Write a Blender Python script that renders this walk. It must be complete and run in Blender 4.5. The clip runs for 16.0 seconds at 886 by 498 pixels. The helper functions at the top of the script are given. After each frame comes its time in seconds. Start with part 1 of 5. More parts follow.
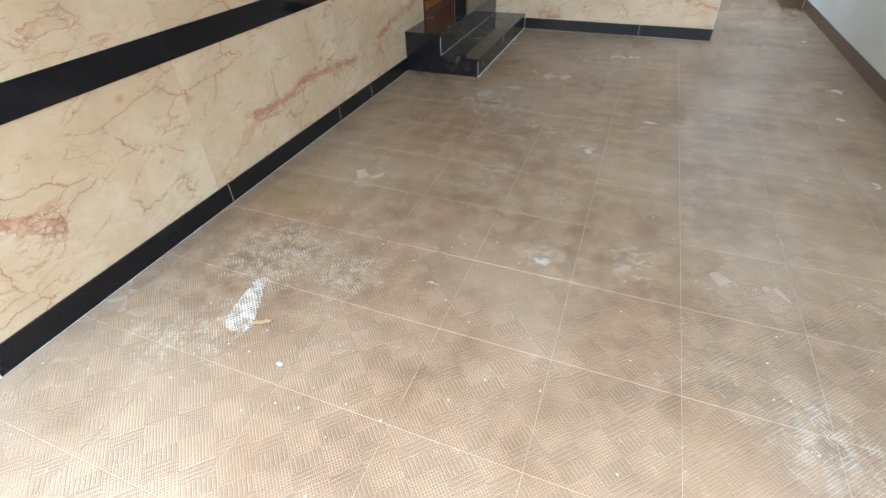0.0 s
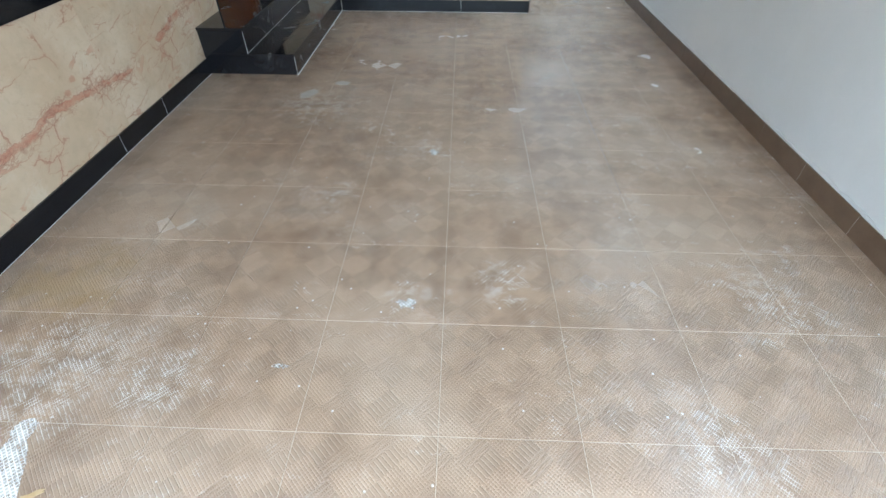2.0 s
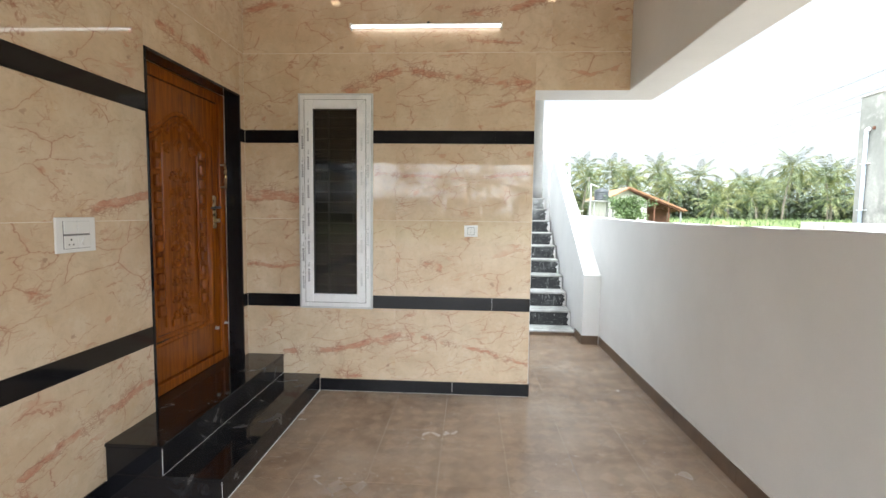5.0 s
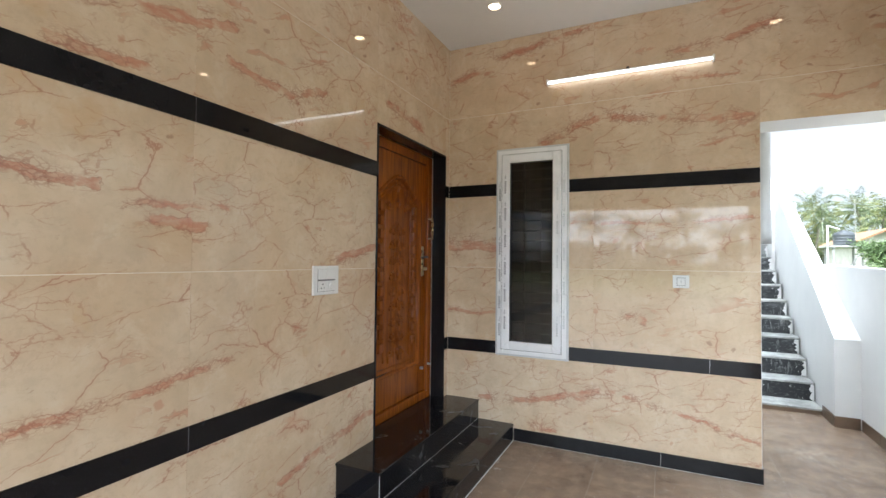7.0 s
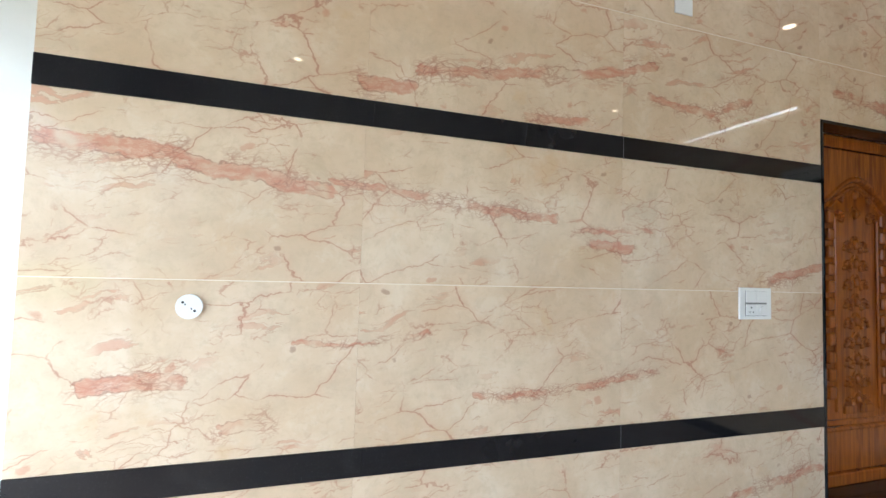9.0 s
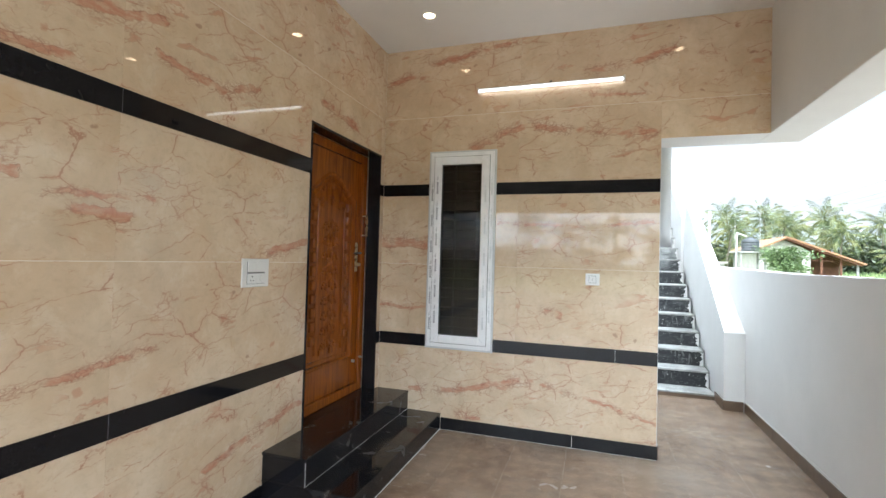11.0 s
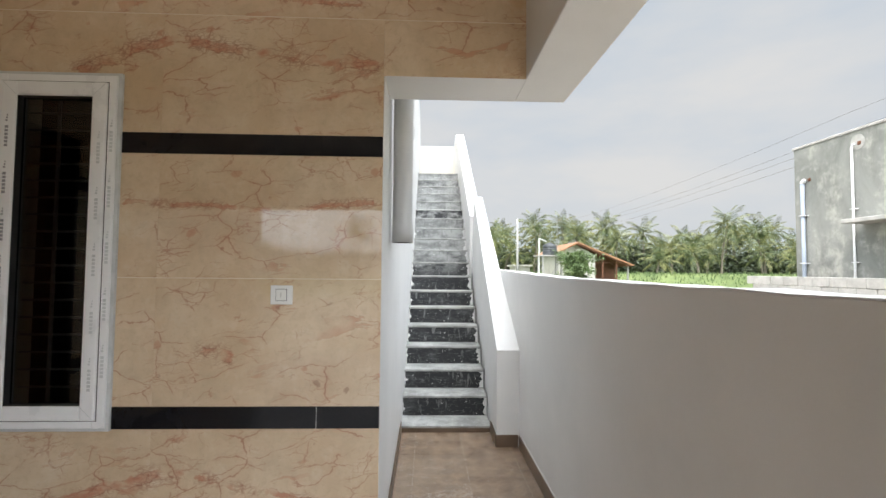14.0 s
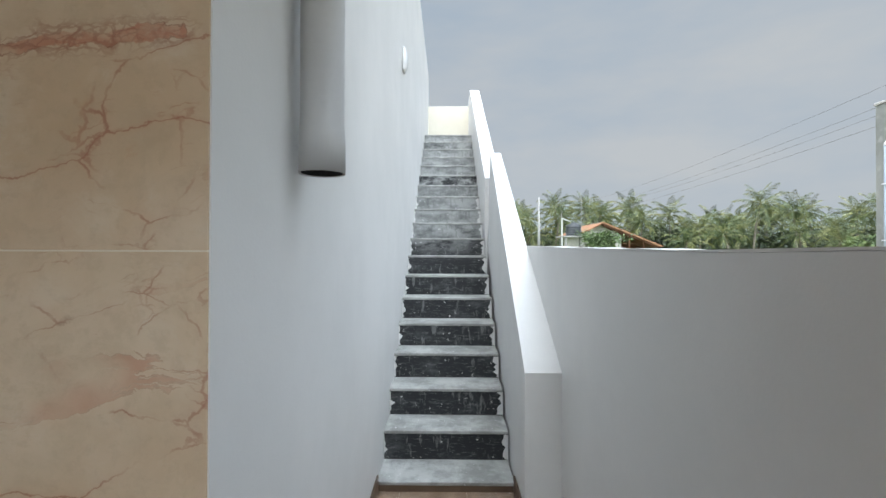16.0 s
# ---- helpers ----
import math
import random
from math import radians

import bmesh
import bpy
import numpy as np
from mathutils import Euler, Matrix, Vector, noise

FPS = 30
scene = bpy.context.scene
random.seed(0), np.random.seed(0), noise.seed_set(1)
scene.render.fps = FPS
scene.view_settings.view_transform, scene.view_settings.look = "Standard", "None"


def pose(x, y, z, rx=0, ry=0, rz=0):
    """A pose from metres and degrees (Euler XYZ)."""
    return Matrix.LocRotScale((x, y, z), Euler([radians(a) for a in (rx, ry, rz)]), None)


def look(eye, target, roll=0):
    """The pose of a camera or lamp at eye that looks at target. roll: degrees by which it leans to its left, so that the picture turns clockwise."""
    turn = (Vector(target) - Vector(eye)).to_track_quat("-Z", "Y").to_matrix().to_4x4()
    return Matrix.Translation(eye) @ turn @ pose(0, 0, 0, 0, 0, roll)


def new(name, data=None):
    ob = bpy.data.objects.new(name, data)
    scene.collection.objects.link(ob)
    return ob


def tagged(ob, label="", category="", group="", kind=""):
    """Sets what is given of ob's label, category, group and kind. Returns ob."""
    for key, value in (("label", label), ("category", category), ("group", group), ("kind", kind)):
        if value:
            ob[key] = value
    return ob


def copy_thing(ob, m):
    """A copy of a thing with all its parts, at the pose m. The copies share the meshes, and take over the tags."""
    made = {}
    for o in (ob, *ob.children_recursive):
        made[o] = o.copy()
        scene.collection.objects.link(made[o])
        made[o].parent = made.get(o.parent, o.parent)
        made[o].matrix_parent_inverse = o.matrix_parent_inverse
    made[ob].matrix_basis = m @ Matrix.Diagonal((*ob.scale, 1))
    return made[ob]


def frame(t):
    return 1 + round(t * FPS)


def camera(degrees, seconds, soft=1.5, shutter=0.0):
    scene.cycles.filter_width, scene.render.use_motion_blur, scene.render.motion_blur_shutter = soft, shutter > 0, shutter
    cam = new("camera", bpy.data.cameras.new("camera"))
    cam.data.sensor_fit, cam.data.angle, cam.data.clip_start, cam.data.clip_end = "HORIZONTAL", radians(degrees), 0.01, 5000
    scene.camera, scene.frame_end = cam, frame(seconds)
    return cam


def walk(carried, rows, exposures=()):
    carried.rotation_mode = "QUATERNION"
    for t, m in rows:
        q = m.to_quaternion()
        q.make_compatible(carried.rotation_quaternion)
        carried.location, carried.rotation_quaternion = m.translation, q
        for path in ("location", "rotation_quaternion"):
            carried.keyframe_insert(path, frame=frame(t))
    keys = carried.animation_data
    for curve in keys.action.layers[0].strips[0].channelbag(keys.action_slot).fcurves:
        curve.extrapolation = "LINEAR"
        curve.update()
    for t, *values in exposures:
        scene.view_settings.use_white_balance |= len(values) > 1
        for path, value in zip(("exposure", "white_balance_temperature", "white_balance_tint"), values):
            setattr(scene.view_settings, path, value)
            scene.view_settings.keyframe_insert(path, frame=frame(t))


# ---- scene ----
cam = camera(87.1, 16.0)
PATH = [
    (0, (0.262, 0.229, 1.251), (-0.331, 1.671, -0.002), -1.8),
    (0.5, (0.262, 0.269, 1.232), (-0.095, 1.674, -0.149), -1.9),
    (1, (0.216, 0.325, 1.219), (0.048, 1.718, -0.206), -0.8),
    (1.5, (0.211, 0.430, 1.219), (0.143, 1.853, -0.184), 0.1),
    (2, (0.247, 0.635, 1.241), (0.198, 2.125, -0.093), 0.2),
    (2.5, (0.301, 0.851, 1.253), (0.229, 2.425, 0.022), -0.1),
    (3, (0.291, 1.08, 1.273), (0.226, 2.757, 0.185), 0.4),
    (3.5, (0.311, 1.299, 1.316), (0.252, 3.099, 0.447), 0.6),
    (4, (0.386, 1.512, 1.381), (0.305, 3.423, 0.795), 0.3),
    (4.2, (0.41, 1.556, 1.426), (0.321, 3.499, 0.958), 0.4),
    (6.3, (0.27, 1.591, 1.498), (0.04, 3.578, 1.502), 0.7),
    (6.5, (0.273, 1.591, 1.484), (-0.099, 3.556, 1.5), 0.7),
    (7, (0.254, 1.548, 1.48), (-0.594, 3.359, 1.528), 0.6),
    (7.5, (0.306, 1.493, 1.486), (-1.065, 2.948, 1.563), 1.0),
    (8, (0.368, 1.428, 1.476), (-1.342, 2.46, 1.577), 1.3),
    (8.2, (0.36, 1.385, 1.479), (-1.417, 2.297, 1.578), 1.2),
    (9.1, (0.325, 1.36, 1.468), (-1.575, 1.98, 1.572), 1.7),
    (10.3, (0.28, 1.367, 1.451), (-0.981, 2.918, 1.519), 2.2),
    (10.5, (0.326, 1.391, 1.482), (-0.767, 3.066, 1.533), 2.0),
    (11, (0.395, 1.43, 1.465), (-0.224, 3.332, 1.512), 1.6),
    (11.5, (0.497, 1.495, 1.466), (0.256, 3.48, 1.507), 1.4),
    (12, (0.664, 1.673, 1.456), (0.612, 3.672, 1.515), 1.2),
    (12.5, (0.787, 1.908, 1.453), (0.813, 3.906, 1.534), 1.1),
    (13, (0.873, 2.259, 1.478), (0.935, 4.256, 1.567), 1.0),
    (13.5, (0.987, 2.61, 1.473), (1.06, 4.606, 1.564), 0.6),
    (14, (1.087, 3.007, 1.474), (1.158, 5.004, 1.562), 0.5),
    (14.5, (1.143, 3.431, 1.468), (1.202, 5.428, 1.543), 0.7),
    (15, (1.21, 3.824, 1.454), (1.247, 5.823, 1.507), 0.6),
    (15.5, (1.262, 4.173, 1.450), (1.271, 6.174, 1.484), 0.5),
    (16, (1.274, 4.52, 1.421), (1.263, 6.524, 1.436), 0.2),
]
EXPOSURES = [
    (0.0, 0.80, 6900, 10), (0.5, 0.79, 6350, 9), (1.2, 0.82, 6350, 9), (2.0, 0.94, 6150, 8), (3.0, 1.16, 6450, 9), (4.2, 1.07, 7250, 14), (6.3, 0.84, 7500, 17), (7.2, 1.04, 6800, 14),
    (8.2, 1.34, 5900, 9), (10.3, 1.20, 6900, 15), (11.0, 0.98, 7000, 14), (11.5, 0.76, 7400, 17), (12.5, 0.49, 7700, 19), (13.5, 0.30, 7700, 18), (14.5, 0.12, 7900, 20), (16.0, -0.20, 7200, 16),
]
walk(cam, [(t, look(eye, target, roll)) for t, eye, target, roll in PATH], EXPOSURES)

# ---- world and sun ----
world = bpy.data.worlds.new("overcast_sky")
scene.world = world
world.use_nodes = True
wn, wl = world.node_tree.nodes, world.node_tree.links
wn.clear()
w_out = wn.new("ShaderNodeOutputWorld")
w_bg = wn.new("ShaderNodeBackground")
w_sky = wn.new("ShaderNodeTexSky")
w_sky.sky_type = "NISHITA"
w_sky.sun_disc = False
w_sky.sun_elevation = radians(56)
w_sky.sun_rotation = radians(218)
w_sky.dust_density = 4.0
w_sky.air_density = 1.0
w_coord = wn.new("ShaderNodeTexCoord")
w_map = wn.new("ShaderNodeMapping")
w_map.inputs["Scale"].default_value = (1.0, 1.0, 3.0)
w_noise = wn.new("ShaderNodeTexNoise")
w_noise.inputs["Scale"].default_value = 1.7
w_noise.inputs["Detail"].default_value = 7.0
w_noise.inputs["Roughness"].default_value = 0.55
w_ramp = wn.new("ShaderNodeValToRGB")
# thin blue-grey veil with whiter cloud in it
w_ramp.color_ramp.elements[0].position = 0.40
w_ramp.color_ramp.elements[0].color = (0.690, 0.920, 1.150, 1)
w_ramp.color_ramp.elements[1].position = 0.66
w_ramp.color_ramp.elements[1].color = (0.900, 1.060, 1.180, 1)
w_gain = wn.new("ShaderNodeVectorMath")
w_gain.operation = "SCALE"
w_gain.inputs["Scale"].default_value = 10.0
w_mix = wn.new("ShaderNodeMixRGB")
w_mix.inputs["Fac"].default_value = 0.9
wl.new(w_coord.outputs["Generated"], w_map.inputs["Vector"])
wl.new(w_map.outputs["Vector"], w_noise.inputs["Vector"])
wl.new(w_noise.outputs["Fac"], w_ramp.inputs["Fac"])
wl.new(w_ramp.outputs["Color"], w_gain.inputs[0])
wl.new(w_gain.outputs[0], w_mix.inputs["Color2"])
wl.new(w_sky.outputs["Color"], w_mix.inputs["Color1"])
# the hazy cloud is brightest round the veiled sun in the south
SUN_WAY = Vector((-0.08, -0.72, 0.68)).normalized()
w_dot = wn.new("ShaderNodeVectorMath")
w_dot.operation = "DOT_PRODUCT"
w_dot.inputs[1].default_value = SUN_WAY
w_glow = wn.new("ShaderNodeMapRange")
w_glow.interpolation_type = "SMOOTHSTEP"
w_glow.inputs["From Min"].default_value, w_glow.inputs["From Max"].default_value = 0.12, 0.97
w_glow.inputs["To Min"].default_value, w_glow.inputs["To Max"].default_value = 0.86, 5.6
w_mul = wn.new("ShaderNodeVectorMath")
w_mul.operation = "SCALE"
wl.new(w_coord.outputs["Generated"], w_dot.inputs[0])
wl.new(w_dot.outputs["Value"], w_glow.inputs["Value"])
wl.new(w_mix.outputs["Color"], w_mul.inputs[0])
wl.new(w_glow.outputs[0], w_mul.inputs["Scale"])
# an overcast sky is brighter overhead than at the horizon
w_up = wn.new("ShaderNodeSeparateXYZ")
w_high = wn.new("ShaderNodeMapRange")
w_high.inputs["From Min"].default_value, w_high.inputs["From Max"].default_value = 0.48, 1.0
w_high.inputs["To Min"].default_value, w_high.inputs["To Max"].default_value = 0.95, 2.1
w_mul2 = wn.new("ShaderNodeVectorMath")
w_mul2.operation = "SCALE"
wl.new(w_coord.outputs["Generated"], w_up.inputs[0])
wl.new(w_up.outputs["Z"], w_high.inputs["Value"])
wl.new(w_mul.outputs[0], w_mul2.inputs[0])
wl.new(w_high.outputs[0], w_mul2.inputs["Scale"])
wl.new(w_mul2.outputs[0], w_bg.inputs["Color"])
w_bg.inputs["Strength"].default_value = 0.08
wl.new(w_bg.outputs["Background"], w_out.inputs["Surface"])

sun_data = bpy.data.lights.new("sun", "SUN")
sun_data.energy = 0.38
sun_data.angle = radians(10)
sun_data.color = (1.0, 0.90, 0.74)
sun = new("sun", sun_data)
sun.matrix_world = look((-3.44, -4.41, 8.29), (0.0, 0.0, 0.0))

# ---- plan, in metres ----
LX = -1.46          # face of the tiled house wall beside the door
FY = 5.32           # face of the tiled house wall with the window
WE = 0.865          # free end of that wall
RX = 1.88           # inner face of the boundary wall
CEIL = 3.36
SOFFIT = 2.445      # underside of beams
BIN = 1.585         # inner face of the side beam
FRONT = 0.0         # front edge of the porch
TILE = 0.396
TX0, TY0 = 0.215, 1.246

# ---- small helpers ----


def mesh_of(bm, name, material, smooth=False):
    me = bpy.data.meshes.new(name)
    bm.normal_update()
    bm.to_mesh(me)
    bm.free()
    mats = material if isinstance(material, (list, tuple)) else [material]
    for m in mats:
        me.materials.append(m)
    if smooth:
        me.polygons.foreach_set("use_smooth", [True] * len(me.polygons))
    return me


def part(name, bm, material, parent=None, label="", smooth=False):
    ob = new(name, mesh_of(bm, name, material, smooth))
    if parent is not None:
        ob.parent = parent
    if label:
        tagged(ob, label)
    return ob


def thing(name, label, category, group="", kind="", at=None):
    ob = new(name)
    ob.empty_display_size = 0.1
    if at is not None:
        ob.matrix_world = at
    return tagged(ob, label, category, group, kind)


def addbox(bm, lo, hi, bev=0.0, seg=1):
    lo, hi = Vector(lo), Vector(hi)
    c, s = (lo + hi) / 2, hi - lo
    g = bmesh.ops.create_cube(bm, size=1.0, matrix=Matrix.Translation(c) @ Matrix.Diagonal((s.x, s.y, s.z, 1)))
    if bev:
        es = list({e for v in g["verts"] for e in v.link_edges})
        bmesh.ops.bevel(bm, geom=es, offset=bev, segments=seg, affect="EDGES", profile=0.5)
    return bm


def box(lo, hi, bev=0.0, seg=1):
    return addbox(bmesh.new(), lo, hi, bev, seg)


def addtube(bm, a, b, r, n=12, r2=None, caps=True):
    a, b = Vector(a), Vector(b)
    d = b - a
    m = Matrix.Translation((a + b) / 2) @ d.to_track_quat("Z", "Y").to_matrix().to_4x4()
    bmesh.ops.create_cone(bm, cap_ends=caps, segments=n, radius1=r, radius2=r if r2 is None else r2, depth=d.length, matrix=m)
    return bm


def prism(profile, axis, lo, hi):
    """A closed outline pushed along an axis: 'x' takes (y, z), 'y' takes (x, z), 'z' takes (x, y)."""
    bm = bmesh.new()

    def at(p, h):
        return {"x": (h, p[0], p[1]), "y": (p[0], h, p[1]), "z": (p[0], p[1], h)}[axis]

    a = [bm.verts.new(at(p, lo)) for p in profile]
    b = [bm.verts.new(at(p, hi)) for p in profile]
    n = len(profile)
    bm.faces.new(a)
    bm.faces.new(b[::-1])
    for i in range(n):
        bm.faces.new((a[i], b[i], b[(i + 1) % n], a[(i + 1) % n]))
    bmesh.ops.recalc_face_normals(bm, faces=bm.faces)
    return bm


# ---- materials ----


class Mat:
    """A node material with short ways to add and join nodes."""

    def __init__(self, name, **bsdf):
        self.m = bpy.data.materials.new(name)
        self.m.use_nodes = True
        self.nt = self.m.node_tree
        self.b = self.nt.nodes["Principled BSDF"]
        for k, v in bsdf.items():
            self.put(self.b.inputs[k.replace("_", " ")], v)

    def put(self, sock, v):
        if isinstance(v, bpy.types.NodeSocket):
            self.nt.links.new(v, sock)
        elif isinstance(v, (tuple, list)) and len(v) == 3 and sock.type == "RGBA":
            sock.default_value = (*v, 1)
        else:
            sock.default_value = v

    def node(self, kind, props=None, **ins):
        n = self.nt.nodes.new(kind)
        for k, v in (props or {}).items():
            if k == "operation":
                n.operation = v
            elif k == "feature":
                n.feature = v
            elif k == "dims":
                n.voronoi_dimensions = v
            elif k == "wave":
                n.bands_direction = v
            elif k == "blend":
                n.blend_type = v
        for k, v in ins.items():
            self.put(n.inputs[int(k[1:]) if k[0] == "i" and k[1:].isdigit() else k.replace("_", " ")], v)
        return n

    def math(self, op, a, b=0.0, c=0.0):
        n = self.node("ShaderNodeMath", {"operation": op}, i0=a, i1=b, i2=c)
        return n.outputs[0]

    def vmath(self, op, a, b=(0, 0, 0)):
        return self.node("ShaderNodeVectorMath", {"operation": op}, i0=a, i1=b)

    def pos(self):
        return self.nt.nodes.new("ShaderNodeNewGeometry").outputs["Position"]

    def obj(self):
        return self.nt.nodes.new("ShaderNodeTexCoord").outputs["Object"]

    def rnd(self):
        return self.nt.nodes.new("ShaderNodeObjectInfo").outputs["Random"]

    def island(self):
        return self.nt.nodes.new("ShaderNodeNewGeometry").outputs["Random Per Island"]

    def scaled(self, v, s):
        return self.node("ShaderNodeMapping", Vector=v, Scale=s).outputs[0]

    def noise(self, v, scale, detail=4.0, rough=0.55, dist=0.0):
        return self.node("ShaderNodeTexNoise", Vector=v, Scale=scale, Detail=detail, Roughness=rough, Distortion=dist)

    def ramp(self, fac, lo, hi):
        n = self.node("ShaderNodeMapRange", Value=fac)
        n.interpolation_type = "SMOOTHSTEP"
        n.inputs["From Min"].default_value, n.inputs["From Max"].default_value = lo, hi
        return n.outputs[0]

    def mix(self, fac, a, b, blend="MIX"):
        n = self.node("ShaderNodeMixRGB", {"blend": blend}, Fac=fac, Color1=a, Color2=b)
        return n.outputs[0]

    def bump(self, h, strength=0.3, dist=0.002, normal=None):
        n = self.node("ShaderNodeBump", Height=h, Strength=strength, Distance=dist)
        if normal is not None:
            self.put(n.inputs["Normal"], normal)
        self.put(self.b.inputs["Normal"], n.outputs[0])
        return n.outputs[0]

    def colour(self, c):
        self.put(self.b.inputs["Base Color"], c)

    def rough(self, r):
        self.put(self.b.inputs["Roughness"], r)


def marble(name, axis, streaks):
    """Polished cream marble-look tile with brown crack veins and salmon streaks; axis: the wall's level direction."""
    k = Mat(name)
    p = k.pos()
    sep = k.node("ShaderNodeSeparateXYZ", Vector=p)
    shift = k.math("MULTIPLY", k.rnd(), 37.0)
    flat = k.node("ShaderNodeCombineXYZ", X=sep.outputs[axis], Y=sep.outputs["Z"], Z=0.0).outputs[0]
    tile = k.node("ShaderNodeCombineXYZ", X=sep.outputs[axis], Y=sep.outputs["Z"], Z=shift).outputs[0]
    warp = k.noise(tile, 4.2, 3.0, 0.5)
    wv = k.vmath("SUBTRACT", warp.outputs["Color"], (0.5, 0.5, 0.5)).outputs[0]
    wv1 = k.node("ShaderNodeVectorMath", {"operation": "SCALE"}, i0=wv, Scale=0.11).outputs[0]
    q = k.vmath("ADD", tile, wv1).outputs[0]
    # body: cloudy cream with grey and tan mottling
    n1 = k.noise(tile, 2.2, 5.0, 0.6).outputs["Fac"]
    n2 = k.noise(q, 7.0, 6.0, 0.65).outputs["Fac"]
    n3 = k.noise(q, 30.0, 4.0, 0.7).outputs["Fac"]
    base = k.mix(k.ramp(n1, 0.35, 0.7), (0.605, 0.445, 0.300), (0.700, 0.555, 0.405))
    base = k.mix(k.math("MULTIPLY", k.ramp(n2, 0.46, 0.70), 0.40), base, (0.49, 0.375, 0.255))
    base = k.mix(k.math("MULTIPLY", k.ramp(n2, 0.48, 0.30), 0.40), base, (0.72, 0.615, 0.480))
    base = k.mix(k.math("MULTIPLY", k.ramp(n3, 0.48, 0.68), 0.24), base, (0.47, 0.345, 0.235))
    # thin broken cracks, mostly level, with fine side branches
    jag = k.vmath("SUBTRACT", k.noise(tile, 34.0, 3.0, 0.6).outputs["Color"], (0.5, 0.5, 0.5)).outputs[0]
    jag = k.node("ShaderNodeVectorMath", {"operation": "SCALE"}, i0=jag, Scale=0.024).outputs[0]
    tip = k.node("ShaderNodeMapping", Vector=k.vmath("ADD", q, jag).outputs[0], Rotation=(0, 0, radians(-11))).outputs[0]
    lay = k.scaled(tip, (0.52, 1.25, 1.0))
    turned = k.node("ShaderNodeMapping", Vector=lay, Rotation=(0, 0, radians(27)), Location=(3.1, 7.7, 0)).outputs[0]

    def crack(v, scale, wide, lo, hi, mscale):
        d = k.node("ShaderNodeTexVoronoi", {"feature": "DISTANCE_TO_EDGE"}, Vector=v, Scale=scale).outputs["Distance"]
        mask = k.ramp(k.noise(q, mscale, 4.0, 0.65).outputs["Fac"], lo, hi)
        return k.math("MULTIPLY", k.ramp(d, wide, wide * 0.2), mask), d, mask

    c1, d1, m1 = crack(lay, 5.0, 0.013, 0.43, 0.57, 4.0)
    c2, d2, m2 = crack(turned, 10.0, 0.022, 0.50, 0.62, 5.0)
    c3, d3, m3 = crack(lay, 22.0, 0.045, 0.54, 0.66, 5.0)
    haze = k.math("MULTIPLY", k.ramp(d1, 0.09, 0.0), m1)
    base = k.mix(k.math("MULTIPLY", haze, 0.22), base, (0.55, 0.34, 0.23))
    haze2 = k.math("MULTIPLY", k.ramp(d2, 0.10, 0.0), m2)
    base = k.mix(k.math("MULTIPLY", haze2, 0.16), base, (0.52, 0.33, 0.22))
    base = k.mix(k.math("MULTIPLY", c1, 0.70), base, (0.39, 0.165, 0.108))
    base = k.mix(k.math("MULTIPLY", c2, 0.58), base, (0.43, 0.205, 0.138))
    base = k.mix(k.math("MULTIPLY", c3, 0.46), base, (0.46, 0.240, 0.165))
    # short salmon dashes lying along the bedding
    dash = k.noise(k.scaled(tip, (2.2, 9.5, 1.0)), 1.5, 5.0, 0.62, 0.5).outputs["Fac"]
    where = k.ramp(k.noise(q, 2.6, 3.0, 0.6).outputs["Fac"], 0.46, 0.64)
    core = k.math("MULTIPLY", k.ramp(dash, 0.60, 0.635), where)
    base = k.mix(k.math("MULTIPLY", core, 0.58), base, (0.54, 0.245, 0.160))
    lip = k.math("MULTIPLY", k.ramp(k.math("ABSOLUTE", k.math("SUBTRACT", dash, 0.61)), 0.014, 0.003), where)
    base = k.mix(k.math("MULTIPLY", lip, 0.40), base, (0.34, 0.150, 0.100))
    # faint ochre clouds
    oc = k.math("MULTIPLY", k.ramp(k.noise(q, 3.4, 4.0, 0.65).outputs["Fac"], 0.60, 0.74), 0.40)
    base = k.mix(oc, base, (0.60, 0.385, 0.210))
    # few small salmon and brown drops
    for sc, lo, amount, tint in ((15.0, 0.962, 0.55, (0.52, 0.245, 0.160)), (21.0, 0.984, 0.50, (0.26, 0.115, 0.080))):
        cell = k.node("ShaderNodeTexVoronoi", Vector=k.scaled(lay, (1.5, 0.85, 1.0)), Scale=sc)
        chip = k.math("MULTIPLY", k.ramp(k.node("ShaderNodeSeparateColor", Color=cell.outputs["Color"]).outputs[0], lo, lo + 0.004), k.ramp(cell.outputs["Distance"], 0.33, 0.20))
        base = k.mix(k.math("MULTIPLY", chip, amount), base, tint)
    # long salmon streaks where this wall has them
    wp = k.noise(flat, 7.0, 4.0, 0.65)
    wo = k.vmath("SUBTRACT", wp.outputs["Color"], (0.5, 0.5, 0.5)).outputs[0]
    wo = k.vmath("MULTIPLY", wo, (0.17, 0.075, 0.0)).outputs[0]
    rag = k.vmath("SUBTRACT", k.noise(flat, 30.0, 4.0, 0.7).outputs["Color"], (0.5, 0.5, 0.5)).outputs[0]
    rag = k.vmath("MULTIPLY", rag, (0.050, 0.026, 0.0)).outputs[0]
    u = k.vmath("ADD", k.vmath("ADD", flat, wo).outputs[0], rag).outputs[0]
    total = None
